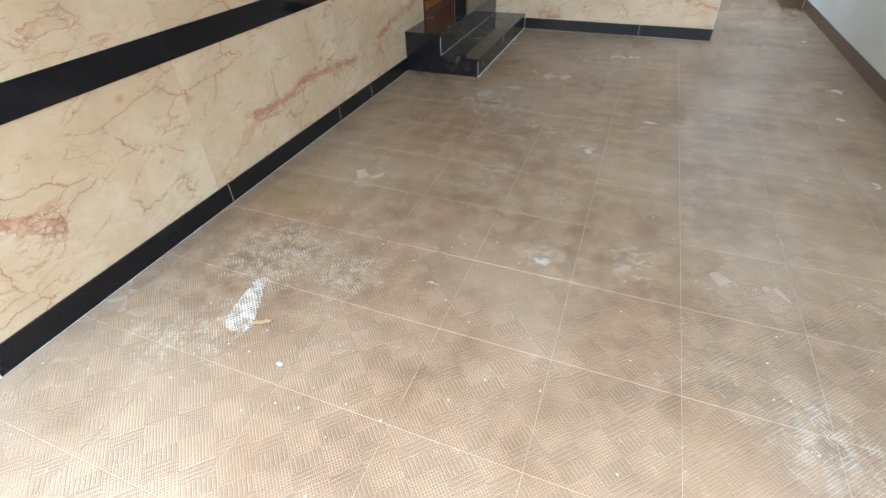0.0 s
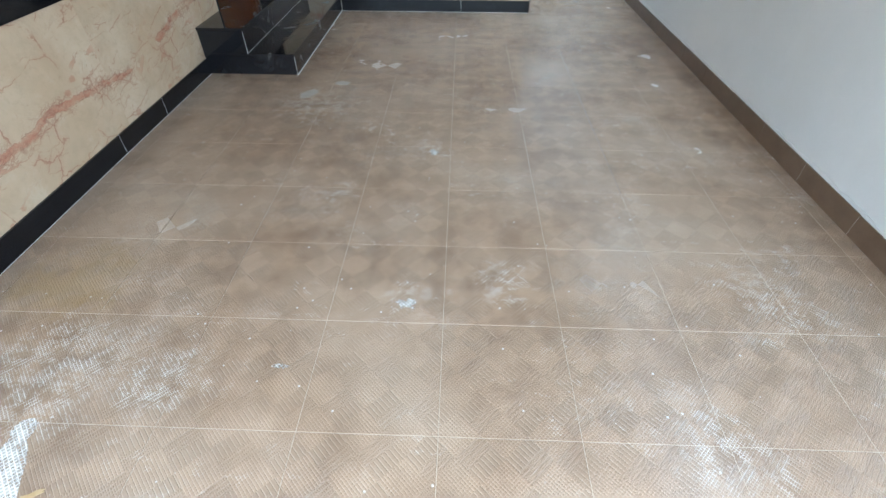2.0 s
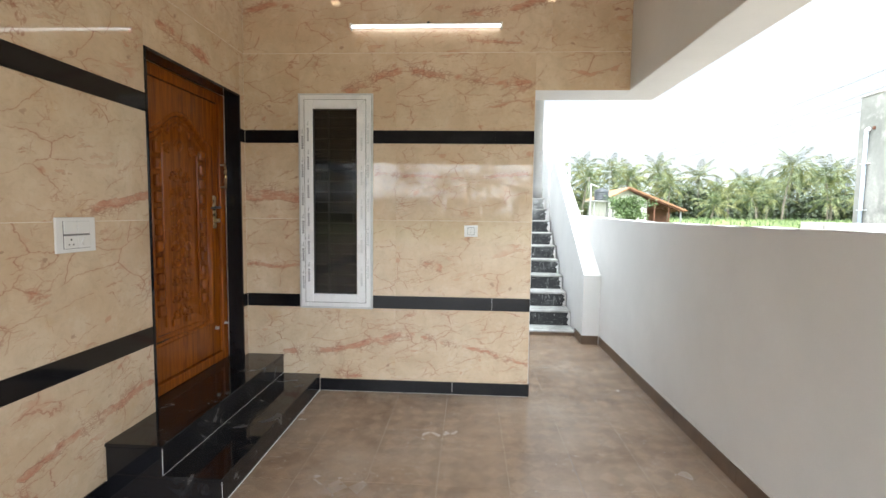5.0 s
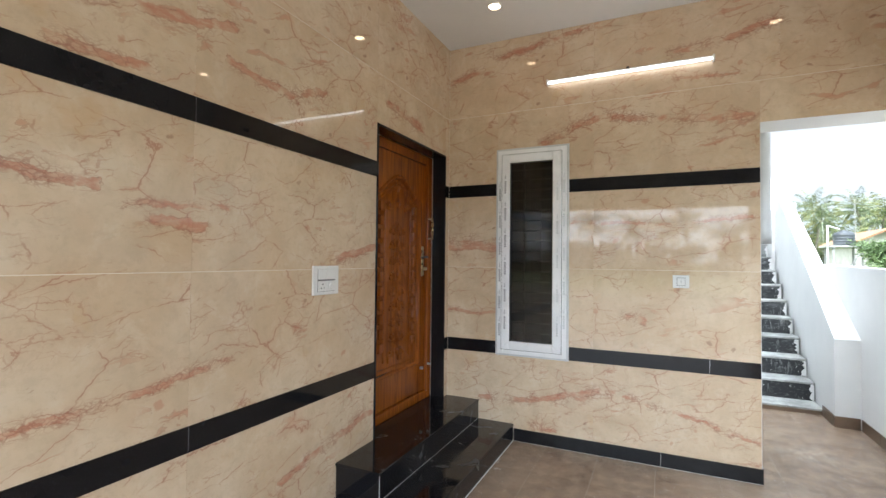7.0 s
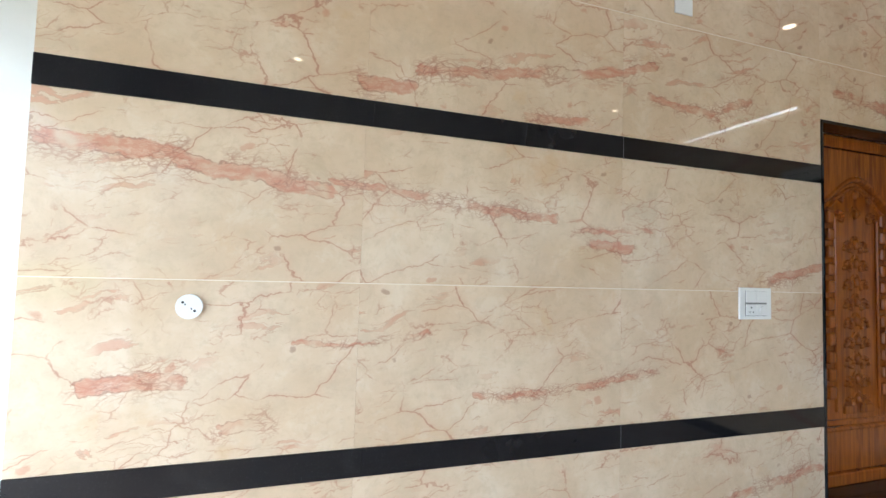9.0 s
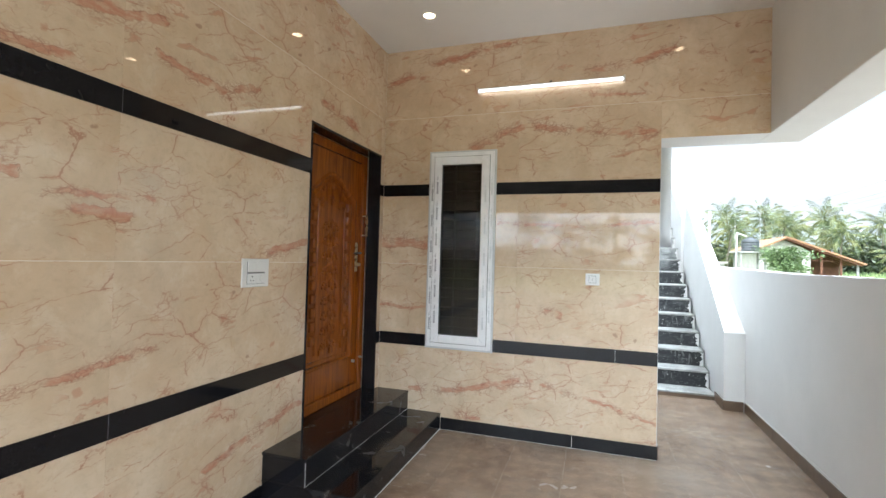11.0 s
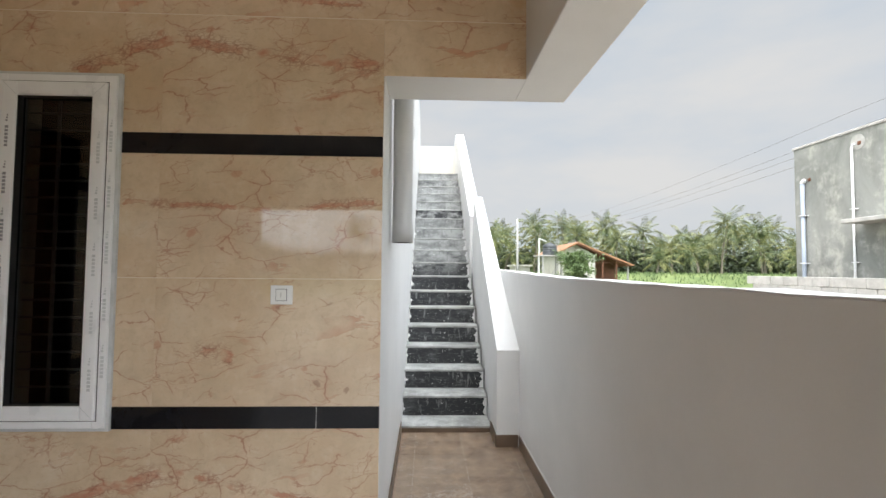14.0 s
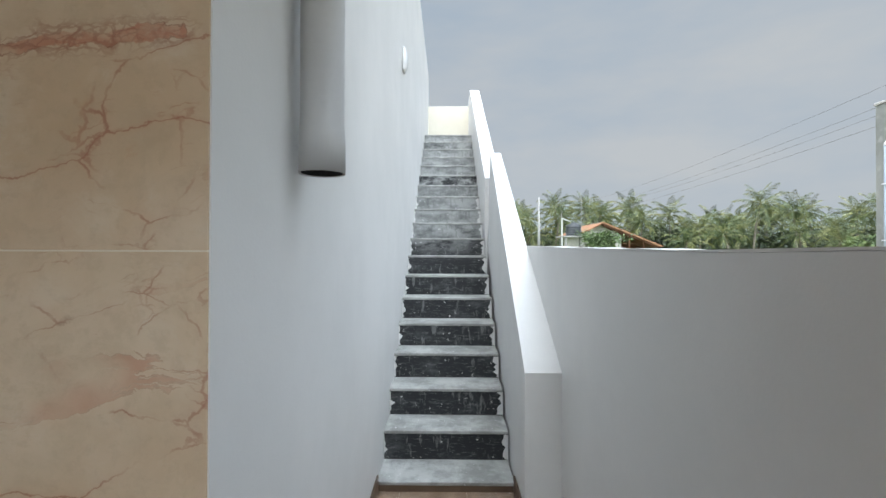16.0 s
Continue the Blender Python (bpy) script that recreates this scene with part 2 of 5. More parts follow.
    for width, pts in streaks:
        for (ax, az), (bx, bz) in zip(pts[:-1], pts[1:]):
            ba = Vector((bx - ax, bz - az, 0))
            pa = k.vmath("SUBTRACT", u, (ax, az, 0)).outputs[0]
            dot = k.vmath("DOT_PRODUCT", pa, tuple(ba / ba.length_squared)).outputs["Value"]
            h = k.math("MINIMUM", k.math("MAXIMUM", dot, 0.0), 1.0)
            on = k.node("ShaderNodeVectorMath", {"operation": "SCALE"}, i0=tuple(ba), Scale=h).outputs[0]
            d = k.vmath("DISTANCE", pa, on).outputs["Value"]
            d = k.math("DIVIDE", d, width)
            total = d if total is None else k.math("MINIMUM", total, d)
    swell = k.math("ADD", 0.45, k.noise(flat, 5.0, 3.0, 0.6).outputs["Fac"])
    total = k.math("DIVIDE", total, k.math("MAXIMUM", swell, 0.3))
    body = k.ramp(total, 1.0, 0.72)
    grain = k.ramp(k.noise(k.scaled(u, (0.5, 1.6, 1.0)), 30.0, 4.0, 0.75).outputs["Fac"], 0.36, 0.60)
    gap = k.ramp(k.noise(flat, 4.2, 3.0, 0.6).outputs["Fac"], 0.40, 0.54)
    base = k.mix(k.math("MULTIPLY", k.math("MULTIPLY", body, gap), k.math("ADD", 0.36, k.math("MULTIPLY", grain, 0.48))), base, (0.53, 0.225, 0.145))
    # a crackle of fine lines beside and inside the streaks
    wide = k.math("MULTIPLY", k.ramp(total, 3.2, 0.8), k.ramp(k.noise(flat, 6.0, 3.0, 0.6).outputs["Fac"], 0.42, 0.58))
    for sc, w, amount in ((26.0, 0.090, 0.52), (48.0, 0.110, 0.45)):
        net = k.node("ShaderNodeTexVoronoi", {"feature": "DISTANCE_TO_EDGE"}, Vector=lay, Scale=sc).outputs["Distance"]
        base = k.mix(k.math("MULTIPLY", k.math("MULTIPLY", k.ramp(net, w, w * 0.2), wide), amount), base, (0.35, 0.155, 0.105))
    rim = k.math("MULTIPLY", k.ramp(k.math("ABSOLUTE", k.math("SUBTRACT", total, 0.86)), 0.13, 0.02), k.ramp(k.noise(flat, 9.0, 3.0, 0.6).outputs["Fac"], 0.44, 0.58))
    base = k.mix(k.math("MULTIPLY", rim, 0.6), base, (0.28, 0.125, 0.085))
    k.colour(base)
    k.rough(0.018)
    k.put(k.b.inputs["Specular IOR Level"], 0.55)
    wavy = k.noise(flat, 5.0, 1.0, 0.4).outputs["Fac"]
    k.bump(wavy, 0.025, 0.01)
    return k.m


FRONT_STREAKS = [
    (0.030, [(-0.62, 2.43), (-0.33, 2.57), (-0.14, 2.60), (0.22, 2.55), (0.80, 2.50)]),
    (0.026, [(-1.45, 3.06), (-1.15, 3.13)]),
    (0.024, [(-1.0, 3.20), (-0.62, 3.27), (-0.29, 3.33)]),
    (0.024, [(0.30, 3.02), (0.62, 3.05), (0.97, 3.135)]),
    (0.014, [(0.35, 2.83), (0.75, 2.80)]),
    (0.013, [(-0.39, 1.79), (-0.09, 1.783), (0.36, 1.76), (0.81, 1.807)]),
    (0.050, [(-1.46, 1.615), (-1.03, 1.60)]),
    (0.014, [(-1.45, 1.054), (-1.22, 1.026), (-1.02, 1.044)]),
    (0.024, [(-1.13, 0.325), (-0.82, 0.34), (-0.54, 0.387), (-0.30, 0.461), (-0.07, 0.506)]),
    (0.014, [(0.0, 0.47), (0.38, 0.39), (0.84, 0.276)]),
    (0.030, [(0.03, 1.07), (0.13, 1.04)]),
    (0.020, [(-0.70, 0.155), (-0.50, 0.13)]),
]
LEFT_STREAKS = [
    (0.034, [(0.60, 1.87), (0.956, 1.852), (1.10, 1.812), (1.295, 1.793), (1.49, 1.753)]),
    (0.018, [(1.49, 1.80), (1.83, 1.775), (2.07, 1.744), (2.48, 1.725)]),
    (0.034, [(1.61, 2.207), (1.785, 2.209)]),
    (0.026, [(1.83, 2.291), (2.12, 2.315), (2.40, 2.374), (2.65, 2.399), (3.0, 2.508)]),
    (0.020, [(2.33, 2.16), (2.63, 2.17)]),
    (0.012, [(2.57, 1.67), (2.98, 1.69)]),
    (0.022, [(2.67, 1.623), (2.86, 1.603)]),
    (0.030, [(0.75, 1.07), (1.01, 1.084)]),
    (0.015, [(2.10, 0.967), (2.37, 0.964), (2.67, 0.987), (3.01, 1.042)]),
    (0.026, [(3.62, 1.449), (4.14, 1.565)]),
    (0.022, [(3.34, 0.369), (4.12, 0.50)]),
    (0.022, [(2.98, 2.347), (3.35, 2.306), (3.62, 2.418)]),
    (0.026, [(1.17, 0.914), (1.30, 0.927)]),
    (0.009, [(1.39, 1.209), (1.64, 1.191), (1.89, 1.239)]),
    (0.030, [(4.28, 2.56), (4.80, 2.52)]),
    (0.034, [(0.82, 0.431), (0.95, 0.354)]),
    (0.018, [(2.0, 0.318), (2.20, 0.321), (2.45, 0.36), (3.0, 0.314)]),
]
M_MARBLE_F = marble("marble_tile_window_wall", "X", FRONT_STREAKS)
M_MARBLE_L = marble("marble_tile_door_wall", "Y", LEFT_STREAKS)


def granite(name, handled):
    k = Mat(name, Roughness=0.07)
    p = k.pos()
    n = k.noise(p, 260.0, 2.0, 0.6).outputs["Fac"]
    c = k.mix(k.ramp(n, 0.62, 0.78), (0.008, 0.008, 0.010), (0.035, 0.036, 0.040))
    smear = k.ramp(k.noise(p, 5.0, 5.0, 0.6, 0.8).outputs["Fac"], 0.50, 0.72)
    c = k.mix(k.math("MULTIPLY", smear, 0.26 * handled), c, (0.11, 0.105, 0.10))
    k.colour(c)
    k.rough(k.math("ADD", 0.06, k.math("MULTIPLY", smear, 0.24 * handled)))
    k.put(k.b.inputs["Specular IOR Level"], 0.38 if handled > 1 else 0.3)
    return k.m


M_GRANITE = granite("polished_black_granite", 0.15)
M_GRANITE_STEP = granite("dusty_black_granite", 1.3)


def floor_tile():
    k = Mat("anti_skid_floor_tile", Roughness=0.3)
    p = k.pos()
    r = k.rnd()
    # cross hatching set at a slant, in diamonds of square and of narrow cells
    turned = k.node("ShaderNodeMapping", Vector=p, Rotation=(0, 0, radians(45))).outputs[0]

    def hatch(pu, pv_):
        s = k.node("ShaderNodeSeparateXYZ", Vector=turned)
        out = []
        for ch, w in (("X", pu), ("Y", pv_)):
            f = k.math("FRACT", k.math("DIVIDE", s.outputs[ch], w))
            out.append(k.math("ABSOLUTE", k.math("SUBTRACT", f, 0.5)))
        return k.ramp(k.math("MAXIMUM", out[0], out[1]), 0.33, 0.49)

    sq = hatch(0.0085, 0.0085)
    na = hatch(0.0056, 0.0125)
    nb = hatch(0.0125, 0.0056)
    big = k.node("ShaderNodeTexChecker", Vector=turned, Scale=1 / 0.0935).outputs["Fac"]
    small = k.node("ShaderNodeTexChecker", Vector=k.scaled(turned, (1.0, 0.5, 1.0)), Scale=1 / 0.0467).outputs["Fac"]
    narrow = k.math("ADD", k.math("MULTIPLY", na, small), k.math("MULTIPLY", nb, k.math("SUBTRACT", 1.0, small)))
    ridge = k.math("ADD", k.math("MULTIPLY", sq, k.math("SUBTRACT", 1.0, big)), k.math("MULTIPLY", narrow, big))
    # some patches are nearly smooth
    worn = k.ramp(k.noise(p, 3.5, 3.0, 0.6).outputs["Fac"], 0.30, 0.60)
    ridge_w = k.math("MULTIPLY", ridge, k.math("ADD", 0.50, k.math("MULTIPLY", worn, 0.50)))
    n1 = k.noise(p, 7.0, 5.0, 0.6).outputs["Fac"]
    n2 = k.noise(p, 1.1, 4.0, 0.6).outputs["Fac"]
    c = k.mix(k.ramp(n1, 0.3, 0.7), (0.200, 0.124, 0.078), (0.320, 0.208, 0.135))
    c = k.mix(k.math("MULTIPLY", k.ramp(n2, 0.40, 0.66), 0.5), c, (0.420, 0.288, 0.190))
    c = k.mix(k.math("MULTIPLY", r, 0.18), c, (0.42, 0.305, 0.22))
    c = k.mix(k.math("MULTIPLY", ridge_w, 0.36), c, (0.50, 0.385, 0.295))
    c = k.mix(k.math("MULTIPLY", k.math("MULTIPLY", big, worn), 0.20), c, (0.120, 0.086, 0.062))
    # lime dust rubbed into the hatching, and small chips of plaster
    dust = k.ramp(k.noise(p, 1.7, 3.0, 0.60).outputs["Fac"], 0.44, 0.74)
    patchy = k.math("MULTIPLY", k.ramp(k.noise(p, 8.0, 3.0, 0.6).outputs["Fac"], 0.30, 0.72), k.ramp(k.noise(p, 55.0, 3.0, 0.7).outputs["Fac"], 0.34, 0.62))
    dusty = k.math("MULTIPLY", k.math("MULTIPLY", dust, patchy), k.math("ADD", 0.20, k.math("MULTIPLY", ridge, 0.15)))
    c = k.mix(dusty, c, (0.66, 0.62, 0.575))
    # heavier lime left where the masons worked
    near = None
    bend = k.vmath("SUBTRACT", k.noise(p, 6.0, 4.0, 0.65).outputs["Color"], (0.5, 0.5, 0.5)).outputs[0]
    bend = k.node("ShaderNodeVectorMath", {"operation": "SCALE"}, i0=bend, Scale=0.55).outputs[0]
    bent = k.vmath("ADD", p, bend).outputs[0]
    for x, y, r in ((-1.00, 1.40, 0.34), (-0.62, 1.42, 0.16), (-0.60, 3.32, 0.34), (0.42, 1.80, 0.16), (0.10, 1.74, 0.12), (0.13, 2.78, 0.12), (1.35, 1.80, 0.24), (1.00, 1.22, 0.20), (-0.30, 2.40, 0.14), (-0.95, 0.95, 0.20), (1.25, 6.1, 0.25), (-1.10, 0.85, 0.16), (-0.20, 3.05, 0.10), (1.55, 2.05, 0.12)):
        d = k.math("DIVIDE", k.vmath("DISTANCE", bent, (x, y, 0.0)).outputs["Value"], r)
        near = d if near is None else k.math("MINIMUM", near, d)
    heavy = k.math("MULTIPLY", k.ramp(near, 1.0, 0.25), k.ramp(k.noise(p, 22.0, 4.0, 0.7).outputs["Fac"], 0.42, 0.60))
    c = k.mix(k.math("MULTIPLY", heavy, k.math("ADD", 0.05, k.math("MULTIPLY", ridge, 0.66))), c, (0.68, 0.64, 0.59))
    filled = k.math("MULTIPLY", k.ramp(k.noise(p, 2.3, 3.0, 0.6).outputs["Fac"], 0.46, 0.62), k.ramp(k.noise(k.scaled(p, (1.0, 1.6, 1.0)), 16.0, 3.0, 0.6).outputs["Fac"], 0.57, 0.66))
    c = k.mix(k.math("MULTIPLY", k.math("MULTIPLY", filled, ridge), 0.38), c, (0.70, 0.65, 0.59))
    film = k.math("MULTIPLY", k.ramp(k.noise(p, 1.1, 3.0, 0.55).outputs["Fac"], 0.42, 0.76), 0.24)
    c = k.mix(film, c, (0.42, 0.37, 0.32))
    v = k.node("ShaderNodeTexVoronoi", Vector=p, Scale=24.0)
    pick = k.ramp(k.node("ShaderNodeSeparateColor", Color=v.outputs["Color"]).outputs[0], 0.78, 0.80)
    speck = k.math("MULTIPLY", k.ramp(v.outputs["Distance"], 0.110, 0.070), pick)
    c = k.mix(k.math("MULTIPLY", speck, 0.6), c, (0.68, 0.66, 0.63))
    ochre = k.ramp(k.math("DIVIDE", k.vmath("DISTANCE", bent, (-1.16, 1.78, 0.0)).outputs["Value"], 0.26), 1.0, 0.3)
    c = k.mix(k.math("MULTIPLY", ochre, 0.45), c, (0.30, 0.19, 0.075))
    k.colour(c)
    k.rough(k.math("ADD", k.math("ADD", 0.13, k.math("MULTIPLY", big, 0.08)), k.math("MULTIPLY", dust, 0.08)))
    k.put(k.b.inputs["Specular IOR Level"], 1.0)
    k.bump(k.math("SUBTRACT", 1.0, ridge_w), 0.80, 0.0018)
    return k.m


M_FLOOR = floor_tile()


def plain(name, lo, hi, rough=0.6, scale=3.0, grain=60.0, bump=0.12, metallic=0.0, spec=0.5, fine=0.0):
    k = Mat(name, Metallic=metallic)
    p = k.pos()
    n1 = k.noise(p, scale, 5.0, 0.6).outputs["Fac"]
    n2 = k.noise(p, grain, 3.0, 0.6).outputs["Fac"]
    f = k.math("ADD", k.math("MULTIPLY", k.ramp(n1, 0.3, 0.7), 0.75), k.math("MULTIPLY", n2, 0.25))
    k.colour(k.mix(f, lo, hi))
    k.rough(k.math("ADD", rough - 0.06, k.math("MULTIPLY", n1, 0.12)))
    k.put(k.b.inputs["Specular IOR Level"], spec)
    if bump:
        k.bump(n2, bump, 0.002)
    return k.m


M_WHITE = plain("white_wall_paint", (0.625, 0.62, 0.605), (0.71, 0.70, 0.685), 0.62, 1.2, 90, 0.18)
M_CEIL = plain("white_ceiling_paint", (0.74, 0.73, 0.71), (0.80, 0.79, 0.77), 0.7, 0.8, 120, 0.05)
M_CREAM = plain("warm_cream_wall_paint", (0.66, 0.61, 0.50), (0.74, 0.69, 0.58), 0.65, 1.5, 80, 0.15)
M_PLASTER_TOP = plain("rough_wall_top_plaster", (0.58, 0.57, 0.55), (0.76, 0.75, 0.73), 0.8, 6.0, 60, 0.5)
M_GROUT = plain("grout", (0.33, 0.26, 0.195), (0.48, 0.39, 0.30), 0.8, 8, 150, 0.2)
M_GROUT_F = plain("cream_wall_grout", (0.70, 0.62, 0.50), (0.78, 0.70, 0.58), 0.7, 8, 150, 0.1)
M_GROUT_W = plain("white_joint_cement", (0.66, 0.66, 0.64), (0.80, 0.80, 0.78), 0.8, 20, 150, 0.2)
M_SKIRT = plain("brown_skirting_tile", (0.105, 0.064, 0.040), (0.165, 0.105, 0.068), 0.35, 5, 80, 0.1)
M_UPVC = plain("white_window_plastic", (0.80, 0.81, 0.82), (0.86, 0.87, 0.88), 0.28, 4, 60, 0.0)
M_FILM = plain("protective_film_edge", (0.50, 0.52, 0.53), (0.66, 0.68, 0.69), 0.3, 9, 40, 0.2)
M_MARK = plain("grey_film_print", (0.22, 0.22, 0.24), (0.34, 0.34, 0.36), 0.5, 9, 40, 0.0)
# one black for the rubber and for shade painted into gaps and holes
M_SEAL_SHADE = plain("black_rubber_and_gap_shade", (0.012, 0.012, 0.013), (0.025, 0.025, 0.026), 0.6, 9, 80, 0.0)
M_BARS = plain("dark_window_bars", (0.27, 0.27, 0.27), (0.36, 0.36, 0.36), 0.45, 6, 60, 0.05)
# near-black colour stands in for the darkness of unlit rooms
M_DARKROOM = plain("near_black_room_dimness", (0.015, 0.015, 0.017), (0.026, 0.026, 0.028), 0.8, 2, 50, 0.0)
M_PLASTIC = plain("white_switch_plastic", (0.76, 0.76, 0.75), (0.80, 0.80, 0.79), 0.25, 4, 40, 0.0)
M_PLASTIC_G = plain("grey_switch_gap", (0.14, 0.14, 0.14), (0.22, 0.22, 0.22), 0.5, 4, 40, 0.0)
M_PVC = plain("pale_grey_pvc_pipe", (0.50, 0.50, 0.50), (0.58, 0.58, 0.57), 0.35, 3, 60, 0.03)
M_PVC_BLUE = plain("blue_grey_pvc_pipe", (0.30, 0.36, 0.44), (0.36, 0.42, 0.50), 0.4, 3, 60, 0.03)
M_PVC_W = plain("white_pvc_pipe", (0.72, 0.73, 0.74), (0.78, 0.79, 0.80), 0.4, 3, 60, 0.03)
M_BRASS = plain("aged_brass", (0.45, 0.33, 0.16), (0.62, 0.48, 0.27), 0.28, 30, 200, 0.05, metallic=1.0)
M_STEEL = plain("brushed_steel", (0.45, 0.44, 0.42), (0.60, 0.59, 0.57), 0.3, 30, 200, 0.05, metallic=1.0)
M_BLACK = plain("black_metal", (0.02, 0.02, 0.02), (0.04, 0.04, 0.04), 0.4, 30, 200, 0.0)
M_LIME = plain("dried_white_lime", (0.46, 0.44, 0.42), (0.66, 0.65, 0.64), 0.8, 25, 120, 0.5)


def lime_film():
    k = Mat("thin_lime_film", Roughness=0.8, Base_Color=(0.63, 0.585, 0.54))
    p = k.pos()
    t = k.node("ShaderNodeMapping", Vector=p, Rotation=(0, 0, radians(45))).outputs[0]
    s = k.node("ShaderNodeSeparateXYZ", Vector=t)
    g = [k.math("ABSOLUTE", k.math("SUBTRACT", k.math("FRACT", k.math("DIVIDE", s.outputs[c], 0.0105)), 0.5)) for c in ("X", "Y")]
    grid = k.ramp(k.math("MAXIMUM", g[0], g[1]), 0.30, 0.48)
    n = k.ramp(k.noise(p, 24.0, 4.0, 0.6).outputs["Fac"], 0.34, 0.62)
    k.put(k.b.inputs["Alpha"], k.math("MINIMUM", k.math("ADD", k.math("MULTIPLY", n, 0.48), k.math("MULTIPLY", grid, 0.50)), 0.95))
    return k.m


M_LIMEFILM = lime_film()
M_RUSTY = plain("ochre_stain", (0.34, 0.21, 0.09), (0.44, 0.30, 0.16), 0.7, 25, 120, 0.3)
M_CEMENT = plain("pale_cement_patch", (0.27, 0.235, 0.19), (0.36, 0.315, 0.26), 0.8, 18, 120, 0.4)
M_STONE = plain("pebble_stone", (0.30, 0.29, 0.27), (0.55, 0.53, 0.50), 0.8, 60, 220, 0.4)


def wood():
    k = Mat("varnished_teak")
    p = k.obj()
    s = k.scaled(p, (14.0, 14.0, 0.9))
    w = k.noise(s, 2.2, 6.0, 0.62, 1.2).outputs["Fac"]
    g = k.noise(k.scaled(p, (90.0, 90.0, 3.0)), 2.0, 3.0, 0.6).outputs["Fac"]
    big = k.noise(p, 1.6, 3.0, 0.5).outputs["Fac"]
    c = k.mix(k.ramp(w, 0.25, 0.80), (0.150, 0.032, 0.003), (0.370, 0.092, 0.007))
    c = k.mix(k.math("MULTIPLY", k.ramp(g, 0.5, 0.75), 0.22), c, (0.12, 0.026, 0.003))
    c = k.mix(k.math("MULTIPLY", k.ramp(big, 0.4, 0.7), 0.25), c, (0.42, 0.115, 0.009))
    k.colour(c)
    k.rough(0.20)
    k.put(k.b.inputs["Coat Weight"], 0.08)
    k.put(k.b.inputs["Specular IOR Level"], 0.35)
    k.put(k.b.inputs["Coat Roughness"], 0.12)
    k.bump(w, 0.05, 0.002)
    return k.m


M_WOOD = wood()


def stair_cement(name, dark):
    k = Mat(name)
    p = k.pos()
    r = k.rnd()
    off = k.node("ShaderNodeCombineXYZ", X=k.math("MULTIPLY", r, 19.0), Y=0.0, Z=0.0).outputs[0]
    q = k.vmath("ADD", p, off).outputs[0]
    n1 = k.noise(k.scaled(q, (1.0, 1.0, 2.0)), 4.0, 7.0, 0.68).outputs["Fac"]
    n2 = k.noise(k.scaled(q, (3.0, 1.0, 14.0)), 5.0, 5.0, 0.65).outputs["Fac"]
    n3 = k.noise(q, 34.0, 4.0, 0.65).outputs["Fac"]
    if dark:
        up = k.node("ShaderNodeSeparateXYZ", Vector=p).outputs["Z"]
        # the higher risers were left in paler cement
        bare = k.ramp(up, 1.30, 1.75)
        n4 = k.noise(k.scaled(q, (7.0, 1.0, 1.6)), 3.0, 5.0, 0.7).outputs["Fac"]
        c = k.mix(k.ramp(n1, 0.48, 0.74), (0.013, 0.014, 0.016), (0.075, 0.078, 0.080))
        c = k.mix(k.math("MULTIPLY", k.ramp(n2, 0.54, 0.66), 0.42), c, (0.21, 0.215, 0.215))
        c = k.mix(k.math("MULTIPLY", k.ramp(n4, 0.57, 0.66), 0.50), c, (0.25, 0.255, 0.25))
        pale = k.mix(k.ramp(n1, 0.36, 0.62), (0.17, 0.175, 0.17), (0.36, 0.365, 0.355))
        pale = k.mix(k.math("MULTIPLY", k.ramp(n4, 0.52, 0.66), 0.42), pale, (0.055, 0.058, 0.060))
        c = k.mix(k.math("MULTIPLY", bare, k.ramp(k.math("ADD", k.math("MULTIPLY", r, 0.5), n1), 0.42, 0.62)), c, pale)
    else:
        c = k.mix(k.ramp(n1, 0.38, 0.64), (0.23, 0.23, 0.215), (0.42, 0.42, 0.40))
        c = k.mix(k.math("MULTIPLY", k.ramp(n2, 0.52, 0.70), 0.35), c, (0.55, 0.55, 0.53))
    spots = k.ramp(n3, 0.655, 0.70)
    c = k.mix(k.math("MULTIPLY", spots, 0.85), c, (0.72, 0.72, 0.70))
    k.colour(c)
    k.rough(0.62)
    k.bump(n1, 0.35, 0.004)
    return k.m


M_RISER = stair_cement("worn_black_oxide_riser", True)
M_TREAD = stair_cement("grey_cement_tread", False)


def render_grey():
    k = Mat("grey_cement_render")
    p = k.pos()
    n1 = k.noise(k.scaled(p, (1, 1, 0.8)), 0.75, 6.0, 0.62, 0.6).outputs["Fac"]
    n2 = k.noise(p, 3.2, 6.0, 0.65).outputs["Fac"]
    n3 = k.noise(k.scaled(p, (1, 1.3, 0.75)), 0.9, 6.0, 0.65).outputs["Fac"]
    c = k.mix(k.ramp(n1, 0.36, 0.66), (0.190, 0.200, 0.185), (0.29, 0.30, 0.28))
    c = k.mix(k.math("MULTIPLY", k.ramp(n2, 0.52, 0.68), 0.55), c, (0.40, 0.40, 0.375))
    c = k.mix(k.math("MULTIPLY", k.math("MULTIPLY", k.ramp(n3, 0.47, 0.66), k.ramp(n2, 0.34, 0.62)), 0.70), c, (0.52, 0.51, 0.46))
    k.colour(c)
    k.rough(0.85)
    k.bump(n2, 0.4, 0.02)
    return k.m


M_RENDER = render_grey()
M_BLOCK = plain("concrete_block", (0.36, 0.355, 0.335), (0.52, 0.51, 0.485), 0.9, 5, 70, 0.5)


